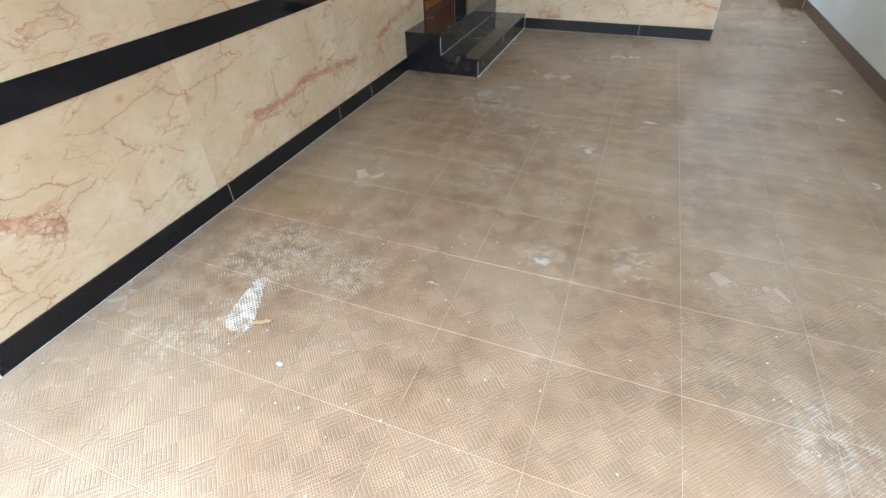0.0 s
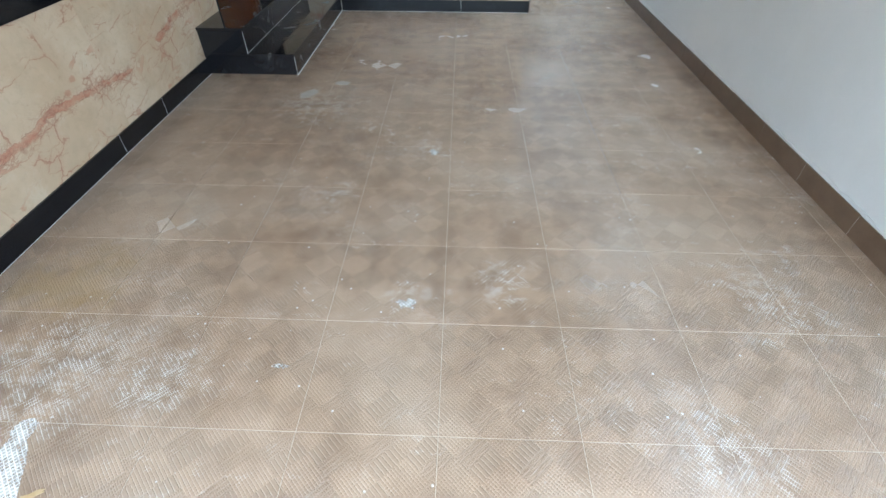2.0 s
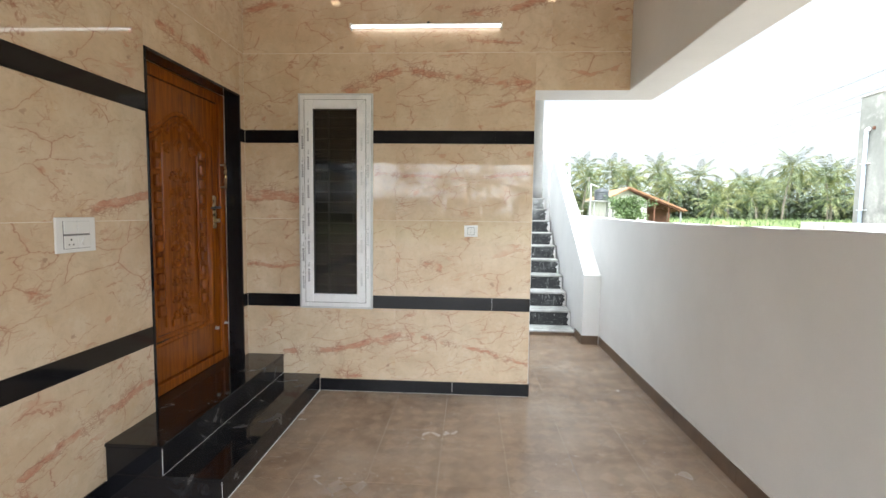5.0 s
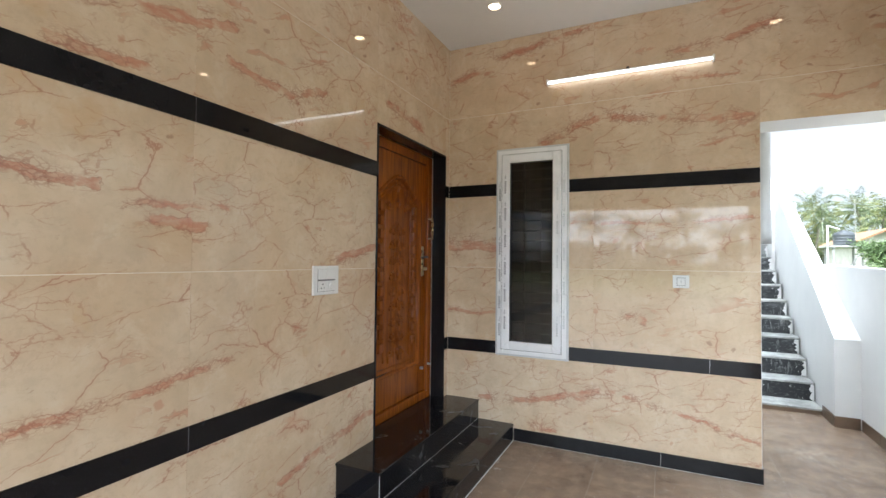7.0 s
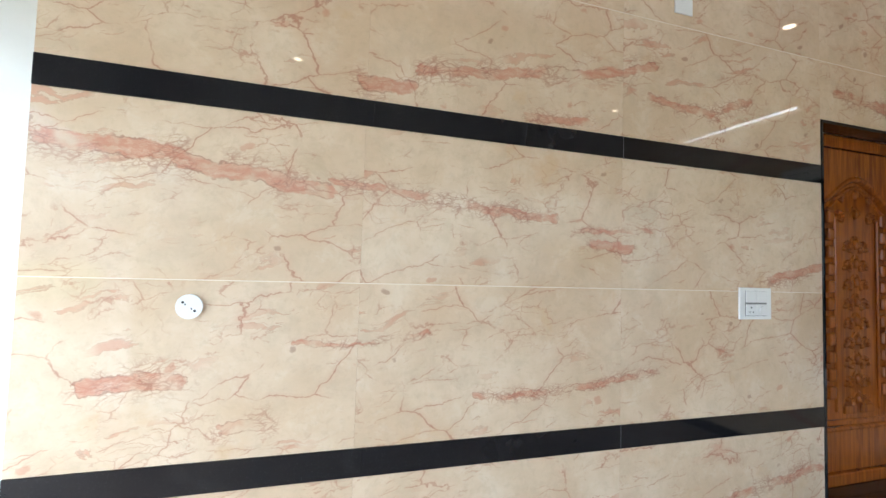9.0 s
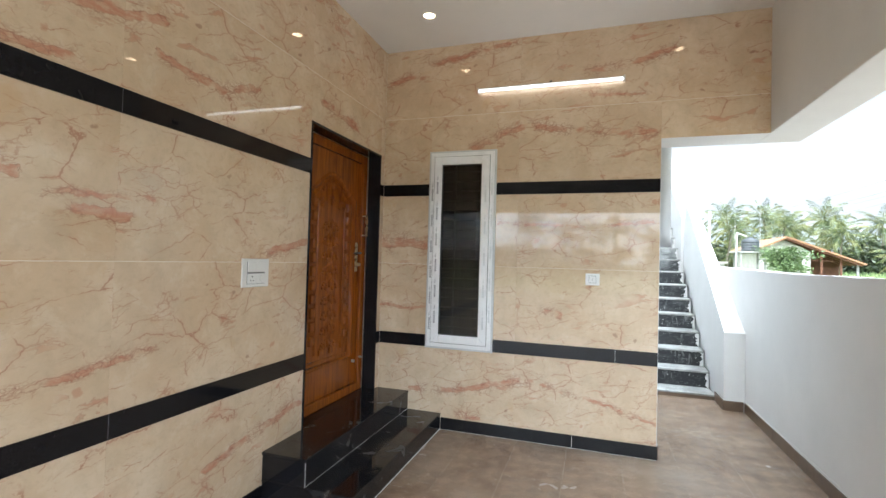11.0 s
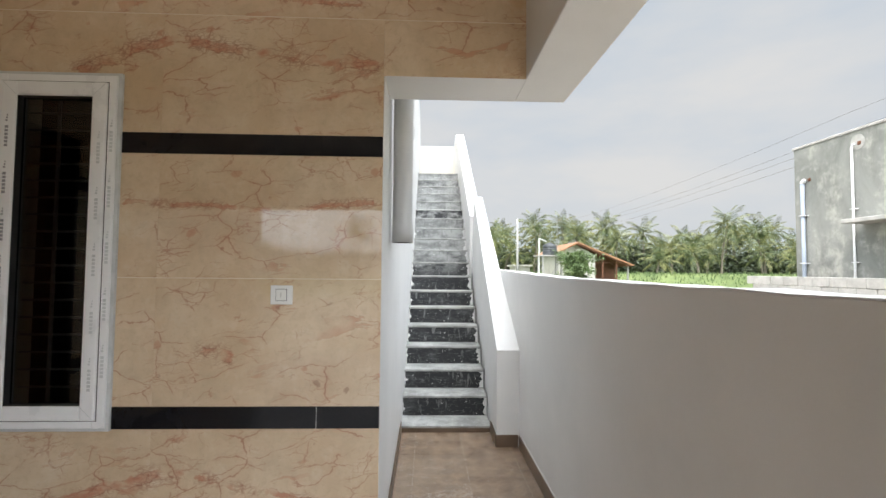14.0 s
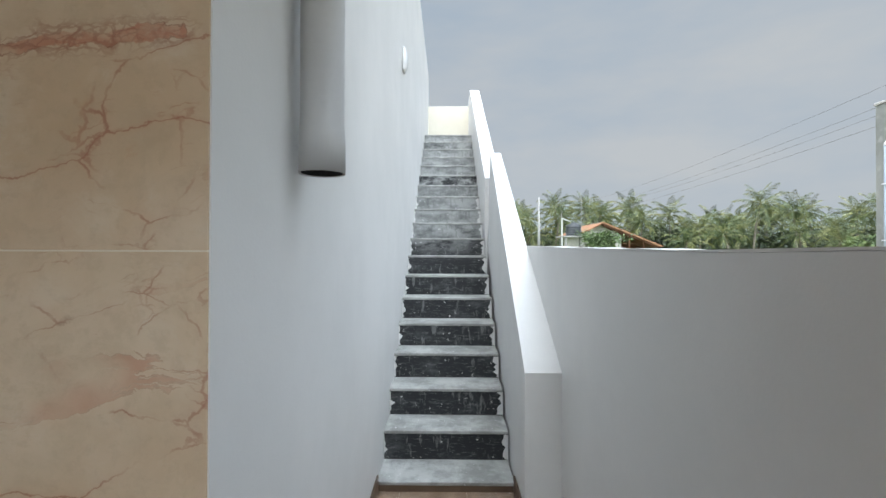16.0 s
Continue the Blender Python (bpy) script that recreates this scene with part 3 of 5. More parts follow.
def field():
    k = Mat("field_grass_and_soil", Roughness=0.95)
    p = k.pos()
    far = k.vmath("LENGTH", k.vmath("MULTIPLY", p, (1, 1, 0)).outputs[0]).outputs["Value"]
    far = k.math("ADD", far, k.math("MULTIPLY", k.math("SUBTRACT", k.noise(p, 0.25, 4.0, 0.6).outputs["Fac"], 0.5), 14.0))
    n = k.noise(p, 0.5, 6.0, 0.65).outputs["Fac"]
    g = k.mix(k.ramp(n, 0.35, 0.68), (0.080, 0.120, 0.034), (0.150, 0.195, 0.066))
    d = k.mix(k.ramp(n, 0.35, 0.68), (0.20, 0.165, 0.125), (0.31, 0.265, 0.21))
    k.colour(k.mix(k.ramp(far, 22.0, 27.0), d, g))
    k.bump(k.noise(p, 6.0, 5.0, 0.7).outputs["Fac"], 0.5, 0.1)
    return k.m


M_GRASS = field()
M_ROAD = plain("packed_earth_road", (0.20, 0.165, 0.125), (0.31, 0.26, 0.20), 0.95, 1.2, 30, 0.5)
M_ROOF = plain("clay_roof_tiles", (0.24, 0.110, 0.060), (0.40, 0.205, 0.110), 0.8, 1.6, 8, 0.5)
M_RAFTER = plain("red_brown_timber", (0.10, 0.036, 0.018), (0.17, 0.065, 0.032), 0.7, 3, 30, 0.2)
M_FARWALL = plain("limewashed_far_wall", (0.36, 0.345, 0.31), (0.50, 0.48, 0.44), 0.85, 1.0, 12, 0.2)
M_TANK = plain("black_tank_plastic", (0.035, 0.040, 0.045), (0.07, 0.078, 0.085), 0.5, 2, 30, 0.0)
M_POLE = plain("concrete_pole", (0.24, 0.24, 0.23), (0.34, 0.335, 0.32), 0.85, 2, 30, 0.2)
M_WIRE = plain("dark_cable", (0.05, 0.05, 0.055), (0.08, 0.08, 0.085), 0.6, 2, 30, 0.0)
M_TRUNK = plain("palm_trunk_bark", (0.11, 0.092, 0.072), (0.19, 0.165, 0.13), 0.9, 2.0, 14, 0.6)
M_GRILLE = plain("ochre_painted_grille", (0.34, 0.20, 0.07), (0.46, 0.29, 0.11), 0.5, 6, 60, 0.0)


def leaf(name, dark, light, yellow):
    k = Mat(name)
    i = k.island()
    n = k.noise(k.pos(), 0.5, 2.0, 0.5).outputs["Fac"]
    c = k.mix(k.math("POWER", i, 1.8), dark, light)
    c = k.mix(k.math("MULTIPLY", k.ramp(k.math("ADD", n, k.math("MULTIPLY", i, 0.16)), 0.52, 0.76), 0.7), c, yellow)
    k.colour(c)
    k.rough(0.5)
    return k.m


M_PALM = leaf("coconut_leaf", (0.036, 0.060, 0.022), (0.150, 0.190, 0.070), (0.32, 0.31, 0.120))
M_BUSH = leaf("bush_leaf", (0.050, 0.092, 0.030), (0.140, 0.205, 0.075), (0.19, 0.235, 0.085))
# undergrowth leaves have the grove's shade put into their colour
M_UNDER = leaf("undergrowth_leaf_shade_in_colour", (0.020, 0.034, 0.016), (0.055, 0.080, 0.034), (0.080, 0.098, 0.042))

M_GLASS = Mat("dark_tinted_glass", Base_Color=(0.20, 0.22, 0.22), Roughness=0.0, Transmission_Weight=1.0, IOR=1.42).m


def glow(name, colour, strength):
    k = Mat(name, Base_Color=(0.8, 0.8, 0.8), Emission_Color=colour, Emission_Strength=strength)
    return k.m


M_TUBE = glow("lit_tube", (0.80, 0.90, 1.0), 3.0)
M_SPOT = glow("lit_downlight", (1.0, 0.80, 0.55), 8.0)

# ---- ground, far off and near ----
bm = bmesh.new()
bmesh.ops.create_grid(bm, x_segments=40, y_segments=40, size=900)
for v in bm.verts:
    v.co.z = -0.35
tagged(part("ground", bm, M_GRASS), "green grass field running to the coconut grove", "ground", kind="structure")
tagged(part("road", box((-40, -9.0, -0.345), (60, -2.2, -0.33)), M_ROAD), "packed earth village road before the porch", "road", kind="structure")

# ---- floor slab ----
floor = tagged(part("floor", box((LX, -0.6, -0.30), (RX, 8.2, -0.0014)), M_GROUT), "brown anti-skid tiled porch floor with lime dust", "floor", kind="structure")
tagged(part("ramp", prism([(-0.6, -0.02), (-0.6, -0.34), (-2.4, -0.34)], "x", LX - 0.6, RX), M_CEMENT), "plain cement ramp from porch down to road", "ramp", kind="structure")

# ---- walls ----
# door wall: opening from DY0 to DY1
DY0, DY1, DZ0, DZ1 = 4.155, 5.245, 0.295, 2.395
wall_west = thing("wall_west", "house wall clad in cream marble-look tiles", "wall", kind="structure")
WB = LX - 0.012   # masonry face behind the cladding
part("masonry", box((WB - 0.23, 0.56, -0.3), (WB, DY0, CEIL)), M_GROUT_F, wall_west)
part("masonry", box((WB - 0.23, DY0, DZ1), (WB, DY1, CEIL)), M_GROUT_F, wall_west)
part("masonry", box((WB - 0.23, DY0, -0.3), (WB, DY1, DZ0 - 0.02)), M_GROUT_F, wall_west)
part("masonry", box((WB - 0.23, DY1, -0.3), (WB, FY + 0.26, CEIL)), M_GROUT_F, wall_west)
# window wall: opening from WX0 to WX1
WX0, WX1, WZ0, WZ1 = -1.005, -0.412, 0.698, 2.415
wall_north = thing("wall_north", "house wall clad in cream marble-look tiles with a narrow window", "wall", kind="structure")
NB = FY + 0.012
for lo, hi in (((WB, 0), (WX0, CEIL)), ((WX0, 0), (WX1, WZ0)), ((WX0, WZ1), (WX1, CEIL)), ((WX1, 0), (WE - 0.012, CEIL)), ((WE - 0.012, SOFFIT + 0.004), (BIN + 0.002, CEIL))):
    part("masonry", box((lo[0], NB, lo[1] - (0.3 if lo[1] == 0 else 0)), (hi[0], FY + 0.26, hi[1])), M_GROUT_F, wall_north)
# white return of that wall and the long house side beside the stairs
tagged(part("wall_end", box((WE - 0.012, FY + 0.004, -0.3), (WE + 0.003, 7.300, 5.10)), M_WHITE), "white painted side wall of the house", "wall", kind="structure")
TILT_S = Matrix.Translation((0.868, 7.30, 0)) @ Matrix.Rotation(radians(-0.35), 4, "Z") @ Matrix.Translation((-0.868, -7.30, 0))
ob = part("wall_side", box((0.60, 7.30, -0.3), (0.868, 14.2, 5.10)), M_WHITE)
ob.matrix_world = TILT_S
tagged(ob, "tall white painted house wall beside the stairs", "wall", kind="structure")
tagged(part("wall_core", box((-0.40, FY + 0.27, -0.3), (WE - 0.014, 7.29, 5.09)), M_WHITE), "white house masonry behind the window wall", "wall", kind="structure")
# lintel over the passage and the beams
lintel = tagged(part("lintel", box((WE + 0.006, FY + 0.001, SOFFIT), (BIN, 5.64, CEIL + 0.18)), M_WHITE), "white lintel beam over the side passage", "beam", kind="structure")
tagged(part("beam_side", box((BIN, -0.2, SOFFIT), (RX - 0.005, 5.64, CEIL + 0.18), 0.004), M_WHITE), "white painted concrete beam along the porch side", "beam", kind="structure")
tagged(part("beam_front", box((LX - 0.3, -0.2, SOFFIT), (BIN, 0.05, CEIL + 0.18)), M_WHITE), "white painted concrete beam across the porch front", "beam", kind="structure")
tagged(part("column_east", box((BIN, -0.2, -0.3), (RX - 0.005, 0.05, SOFFIT)), M_WHITE), "white porch column", "column", kind="structure")
tagged(part("ceiling", box((LX - 0.3, 0.05, CEIL), (BIN, FY + 0.2, CEIL + 0.17)), M_CEIL), "smooth white painted porch ceiling", "ceiling", kind="structure")
# unseen wall, set by the tile reflection and lengthened southward to shade the floor
tagged(part("wall_back", box((LX - 0.55, -0.5, -0.3), (LX - 0.30, 0.56, CEIL + 0.17)), M_WHITE), "plain white unseen wall round the corner, lengthened to shade the floor", "wall", kind="structure")

# boundary wall, with a slightly uneven top
rng = random.Random(5)
tops = []
for i in range(72):
    y = -0.2 + i * 0.2
    z = 1.424 + (0.0 if y < 5.8 else 0.018 * (y - 5.8)) + rng.uniform(-0.002, 0.002)
    tops.append((y, min(z, 1.52)))
outline = [(-0.2, -0.4)] + tops + [(14.0, -0.4)]
wall_east = tagged(part("wall_east", prism(outline, "x", RX, RX + 0.15), M_WHITE), "white painted boundary wall with an uneven top", "wall", kind="structure")
cap = [(y, z + 0.001) for y, z in tops] + [(y, z + 0.003 + rng.uniform(0, 0.005)) for y, z in reversed(tops)]
part("wall_cap", prism(cap, "x", RX - 0.0005, RX + 0.1505), M_PLASTER_TOP, wall_east, "rough unpainted plaster edge")

# ---- porch steps before the door ----
SY = 3.765
steps = thing("porch_steps", "polished black granite double step before the door", "steps")
B = 0.004
part("riser", box((LX + 0.002, SY + 0.004, 0.0), (-0.854, FY - 0.002, 0.117), 0.001), M_GRANITE_STEP, steps)
part("tread", box((LX + 0.001, SY, 0.1172), (-0.850, FY - 0.001, 0.1365), B), M_GRANITE_STEP, steps)
part("riser", box((LX + 0.002, SY + 0.004, 0.1367), (-1.161, FY - 0.002, 0.276), 0.001), M_GRANITE_STEP, steps)
part("tread", box((LX - 0.012, SY, 0.2762), (-1.157, FY - 0.001, 0.2955), B), M_GRANITE_STEP, steps)
part("joint", box((-1.163, SY + 0.01, 0.1366), (-1.1600, FY - 0.003, 0.1374)), M_GROUT_W, steps, "white joint cement")
part("joint", box((-0.8545, SY + 0.0032, 0.0), (-0.8525, SY + 0.0052, 0.117)), M_GROUT_W, steps, "white joint cement")
part("joint", box((-1.1615, SY + 0.0032, 0.1367), (-1.1595, SY + 0.0052, 0.276)), M_GROUT_W, steps, "white joint cement")
part("joint", box((-0.855, SY, 0.0), (-0.848, FY - 0.002, 0.0012)), M_GROUT_W, steps, "white joint cement")
# threshold under the door
tagged(part("threshold", box((LX - 0.22, DY0, 0.275), (LX - 0.0125, DY1, 0.2945)), M_GRANITE), "black granite door threshold", "threshold", kind="structure")

# ---- the carved door ----
door = thing("door_1", "closed carved teak front door, varnished orange-brown", "door", kind="structure")
GX = LX - 0.115   # back edge of the granite reveal
part("granite_jamb", box((GX, DY0, DZ0), (LX + 0.006, DY0 + 0.018, DZ1), 0.002), M_GRANITE, door, "black granite reveal")
part("granite_jamb", box((GX, DY1 - 0.018, DZ0), (LX + 0.006, DY1, DZ1), 0.002), M_GRANITE, door, "black granite reveal")
part("granite_head", box((GX, DY0 + 0.018, DZ1 - 0.018), (LX + 0.006, DY1 - 0.018, DZ1), 0.002), M_GRANITE, door, "black granite reveal")
fy0, fy1, fz1 = DY0 + 0.018, DY1 - 0.018, DZ1 - 0.018
FW = 0.075
FX0, FX1 = GX - 0.09, GX
part("door_frame", addbox(addbox(addbox(bmesh.new(), (FX0, fy0, DZ0), (FX1 - 0.004, fy0 + FW, fz1), 0.006, 2), (FX0, fy1 - FW, DZ0), (FX1 - 0.004, fy1, fz1), 0.006, 2), (FX0, fy0 + FW, fz1 - FW), (FX1 - 0.004, fy1 - FW, fz1), 0.006, 2), M_WOOD, door)
part("sill_bar", box((FX0, fy0 + FW, DZ0), (FX1 - 0.004, fy1 - FW, DZ0 + 0.07), 0.006, 2), M_WOOD, door)
L0, L1, LZ0, LZ1 = fy0 + FW + 0.003, fy1 - FW - 0.003, DZ0 + 0.073, fz1 - FW - 0.003
LF = FX1 - 0.045  # face of the leaf
leaf_ob = part("door_leaf", box((LF - 0.04, L0, LZ0), (LF, L1, LZ1), 0.003), M_WOOD, door)
LW, LH = L1 - L0, LZ1 - LZ0
YC = (L0 + L1) / 2


def moulding(points, wide, high, closed=False):
    """A rounded bead that follows points (y, z) on the leaf's face."""
    bm = bmesh.new()
    prof = [(-wide / 2, 0.0), (-wide * 0.38, high * 0.7), (-wide * 0.12, high), (wide * 0.12, high), (wide * 0.38, high * 0.7), (wide / 2, 0.0)]
    n = len(points)
    rings = []
    for i, p in enumerate(points):
        a = Vector(points[(i - 1) % n] if (closed or i) else points[0])
        b = Vector(points[(i + 1) % n] if (closed or i < n - 1) else points[-1])
        d = b - a
        d.normalize()
        nrm = Vector((-d.y, d.x))
        e1 = Vector(p) - Vector(points[i - 1]) if (closed or i) else d
        e1.normalize()
        cosb = max(0.5, abs(e1.dot(d)))
        rings.append([bm.verts.new((LF - 0.001 + h, p[0] + nrm.x * w / cosb, p[1] + nrm.y * w / cosb)) for w, h in prof])
    m = n if closed else n - 1
    for i in range(m):
        r0, r1 = rings[i], rings[(i + 1) % n]
        for j in range(len(prof) - 1):
            bm.faces.new((r0[j], r0[j + 1], r1[j + 1], r1[j]))
    bmesh.ops.recalc_face_normals(bm, faces=bm.faces)
    return bm


def arch(inset, bottom, top, rise, n=16):
    """Outline of a panel with an ogee-arched head."""
    y0, y1 = L0 + inset, L1 - inset
    pts = [(y0, bottom), (y0, top)]
    for i in range(1, n):
        s = i / n
        pts.append((y0 + (y1 - y0) * s, top + rise * (0.5 - 0.5 * math.cos(2 * math.pi * s)) ** 0.8))
    pts += [(y1, top), (y1, bottom)]
    return pts


# raised stiles and rails round the sunk panel
LS = LF + 0.020
part("stile", box((LF - 0.001, L0 + 0.001, LZ0 + 0.001), (LS, L0 + 0.095, LZ1 - 0.001), 0.003), M_WOOD, leaf_ob)
part("stile", box((LF - 0.001, L1 - 0.095, LZ0 + 0.001), (LS, L1 - 0.001, LZ1 - 0.001), 0.003), M_WOOD, leaf_ob)
part("bottom_rail", box((LF - 0.001, L0 + 0.0955, LZ0 + 0.001), (LS, L1 - 0.0955, LZ0 + 0.235), 0.003), M_WOOD, leaf_ob)
head = arch(0.0955, 0, LZ1 - 0.33, 0.17)[1:-1]
part("top_rail", prism(head + [(L1 - 0.0955, LZ1 - 0.001), (L0 + 0.0955, LZ1 - 0.001)], "x", LF - 0.001, LS), M_WOOD, leaf_ob)
part("moulding", moulding(arch(0.105, LZ0 + 0.245, LZ1 - 0.34, 0.17), 0.040, 0.032, True), M_WOOD, leaf_ob, smooth=True)
part("moulding", moulding(arch(0.155, LZ0 + 0.29, LZ1 - 0.385, 0.165), 0.020, 0.015, True), M_WOOD, leaf_ob, smooth=True)
# short blocks under the carved strip
for s in (-1, 1):
    part("block", box((LF - 0.002, YC + s * 0.075 - 0.055, LZ0 + 0.325), (LF + 0.016, YC + s * 0.075 + 0.055, LZ0 + 0.375), 0.008, 2), M_WOOD, leaf_ob)
# two columns of raised blocks
for yb in (L0 + 0.20, L1 - 0.20):
    for i in range(11):
        z = LZ0 + 0.42 + i * 0.105
        part("block", box((LF - 0.002, yb - 0.032, z), (LF + 0.030, yb + 0.034, z + 0.080), 0.016, 2), M_WOOD, leaf_ob)
for yb in (L0 + 0.255, L1 - 0.255):
    part("fillet", box((LF - 0.001, yb - 0.007, LZ0 + 0.34), (LF + 0.016, yb + 0.007, LZ1 - 0.42), 0.005, 1), M_WOOD, leaf_ob)
# carved scrolls and buds down the middle and under the arch
rng = random.Random(11)


def carving(z0, z1, half):
    bm = bmesh.new()
    z = z0
    while z < z1:
        turn = rng.uniform(0.8, 1.1)
        for s in (-1, 1):
            # a curling leaf: a chain of shrinking beads along a spiral
            for j in range(9):
                a = j * 0.62 * turn
                r = 0.045 * (1 - j / 10)
                y = YC + s * (half * 0.45 + r * math.cos(a))
                zz = z + r * math.sin(a) * 1.2
                m = Matrix.Translation((LF + 0.001, y, zz)) @ Matrix.Rotation(-s * a, 4, "X") @ Matrix.Diagonal((0.018, 0.008 + 0.006 * (1 - j / 9), 0.016, 1))
                bmesh.ops.create_icosphere(bm, subdivisions=1, radius=1.0, matrix=m)
        m = Matrix.Translation((LF + 0.001, YC, z + 0.03)) @ Matrix.Diagonal((0.024, 0.016, 0.032, 1))
        bmesh.ops.create_icosphere(bm, subdivisions=2, radius=1.0, matrix=m)
        for s in (-1, 1):
            m = Matrix.Translation((LF, YC + s * 0.032, z + 0.055)) @ Matrix.Rotation(s * 0.6, 4, "X") @ Matrix.Diagonal((0.010, 0.010, 0.036, 1))
            bmesh.ops.create_icosphere(bm, subdivisions=1, radius=1.0, matrix=m)
        z += 0.118
    return bm


part("carving", carving(LZ0 + 0.38, LZ1 - 0.50, 0.13), M_WOOD, leaf_ob, "carved scroll relief", smooth=True)
part("carving", carving(LZ1 - 0.42, LZ1 - 0.27, 0.30), M_WOOD, leaf_ob, "carved flower relief", smooth=True)
# lock, pull and bolt
HY = L1 - 0.062
lock = part("lock_plate", box((LS, HY - 0.021, 1.345), (LS + 0.008, HY + 0.021, 1.595), 0.003, 2), M_BRASS, leaf_ob, "aged brass lock plate")
lev = addtube(bmesh.new(), (LS + 0.006, HY, 1.505), (LS + 0.050, HY, 1.505), 0.009)
addtube(lev, (LS + 0.048, HY + 0.006, 1.505), (LS + 0.048, HY - 0.115, 1.500), 0.008, r2=0.006)
part("lever", lev, M_BLACK, lock, "dark lever handle", smooth=True)
part("knob", addtube(bmesh.new(), (LS + 0.006, HY + 0.022, 1.405), (LS + 0.03, HY + 0.022, 1.405), 0.014), M_BRASS, lock, smooth=True)
pull = bmesh.new()
py = L1 + 0.012
for z in (1.665, 1.835):
    addtube(pull, (FX1 - 0.006, py, z), (FX1 + 0.035, py, z), 0.006)
addtube(pull, (FX1 + 0.033, py, 1.650), (FX1 + 0.033, py, 1.850), 0.008)
addtube(pull, (FX1 + 0.033, py, 1.695), (FX1 + 0.033, py, 1.805), 0.011)
part("pull_handle", pull, M_BRASS, door, "slim brass pull handle", smooth=True)
bolt = bmesh.new()
addtube(bolt, (LS, L1 - 0.075, 0.565), (LS + 0.022, L1 - 0.075, 0.565), 0.013)
addtube(bolt, (FX1 - 0.006, L1 + 0.02, 0.585), (FX1 + 0.022, L1 + 0.02, 0.585), 0.010)
part("stopper", bolt, M_STEEL, leaf_ob, "small steel door stop", smooth=True)
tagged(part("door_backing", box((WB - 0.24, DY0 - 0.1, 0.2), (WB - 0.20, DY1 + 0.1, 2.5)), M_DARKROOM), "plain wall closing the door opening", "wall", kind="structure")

# ---- the window ----
win = thing("window_1", "narrow white plastic window with dark glass, protective film still on", "window", kind="structure")
WY = FY - 0.030


def ring(x0, x1, z0, z1, w, ya, yb, bev):
    bm = bmesh.new()
    addbox(bm, (x0, ya, z0), (x0 + w, yb, z1), bev, 2)
    addbox(bm, (x1 - w, ya, z0), (x1, yb, z1), bev, 2)
    addbox(bm, (x0 + w - 0.001, ya + 0.0004, z0 + 0.0003), (x1 - w + 0.001, yb, z0 + w), bev, 2)
    addbox(bm, (x0 + w - 0.001, ya + 0.0004, z1 - w), (x1 - w + 0.001, yb, z1 - 0.0003), bev, 2)
    return bm


part("film_edge", ring(WX0 - 0.004, WX1 + 0.004, WZ0 - 0.004, WZ1 + 0.004, 0.03, WY + 0.012, FY + 0.03, 0.002), M_FILM, win, "torn grey protective film")
part("outer_frame", ring(WX0 + 0.012, WX1 - 0.012, WZ0 + 0.012, WZ1 - 0.012, 0.055, WY, FY + 0.05, 0.005), M_UPVC, win)
sash = part("sash", ring(WX0 + 0.050, WX1 - 0.050, WZ0 + 0.050, WZ1 - 0.050, 0.070, WY - 0.012, FY + 0.03, 0.007), M_UPVC, win)
part("seal", ring(WX0 + 0.118, WX1 - 0.118, WZ0 + 0.118, WZ1 - 0.118, 0.006, WY - 0.004, FY + 0.01, 0.0), M_SEAL_SHADE, sash)
pane = part("pane", box((WX0 + 0.116, FY - 0.004, WZ0 + 0.116), (WX1 - 0.116, FY + 0.002, WZ1 - 0.116)), M_GLASS, sash)
pane.visible_shadow = False
# the sash throws little shade here, so a dark ring paints it in
part("shadow_gap", ring(WX0 + 0.0465, WX1 - 0.0465, WZ0 + 0.0465, WZ1 - 0.0465, 0.0034, WY - 0.0012, WY + 0.002, 0.0), M_SEAL_SHADE, win, "dark ring painted as shade round the sash")
for cx, cz, s in ((WX0 + 0.085, WZ0 + 0.085, 1), (WX1 - 0.085, WZ0 + 0.085, -1), (WX0 + 0.085, WZ1 - 0.085, -1), (WX1 - 0.085, WZ1 - 0.085, 1)):
    bm = box((-0.045, -0.0006, -0.0009), (0.045, 0.0008, 0.0009))
    bm.transform(Matrix.Translation((cx, WY - 0.0121, cz)) @ Matrix.Rotation(-s * math.pi / 4, 4, "Y"))
    part("mitre", bm, M_FILM, sash, "grey welded corner seam")
# printed marks on the film
rng = random.Random(3)
for xm, span in ((WX0 + 0.032, 0.0), (WX0 + 0.082, 0.06), (WX1 - 0.080, 0.03), (WX1 - 0.030, 0.09)):
    yf = (WY - 0.0005) if xm < WX0 + 0.05 or xm > WX1 - 0.05 else WY - 0.0125
    z = WZ0 + 0.16 + span
    while z < WZ1 - 0.22:
        bm = bmesh.new()
        for j in range(6):
            addbox(bm, (xm - 0.0075, yf - 0.0008, z + j * 0.0178), (xm + 0.0075, yf + 0.0008, z + j * 0.0178 + 0.0125))
        for j in range(3):
            addbox(bm, (xm - 0.006 + 0.003 * j, yf - 0.0008, z + 0.122 + j * 0.013), (xm + 0.004, yf + 0.0008, z + 0.130 + j * 0.013))
        part("film_mark", bm, M_MARK if xm < -0.7 else M_FILM, win, "grey printed bars on the film")
        z += 0.225 if xm < -0.7 else 0.27
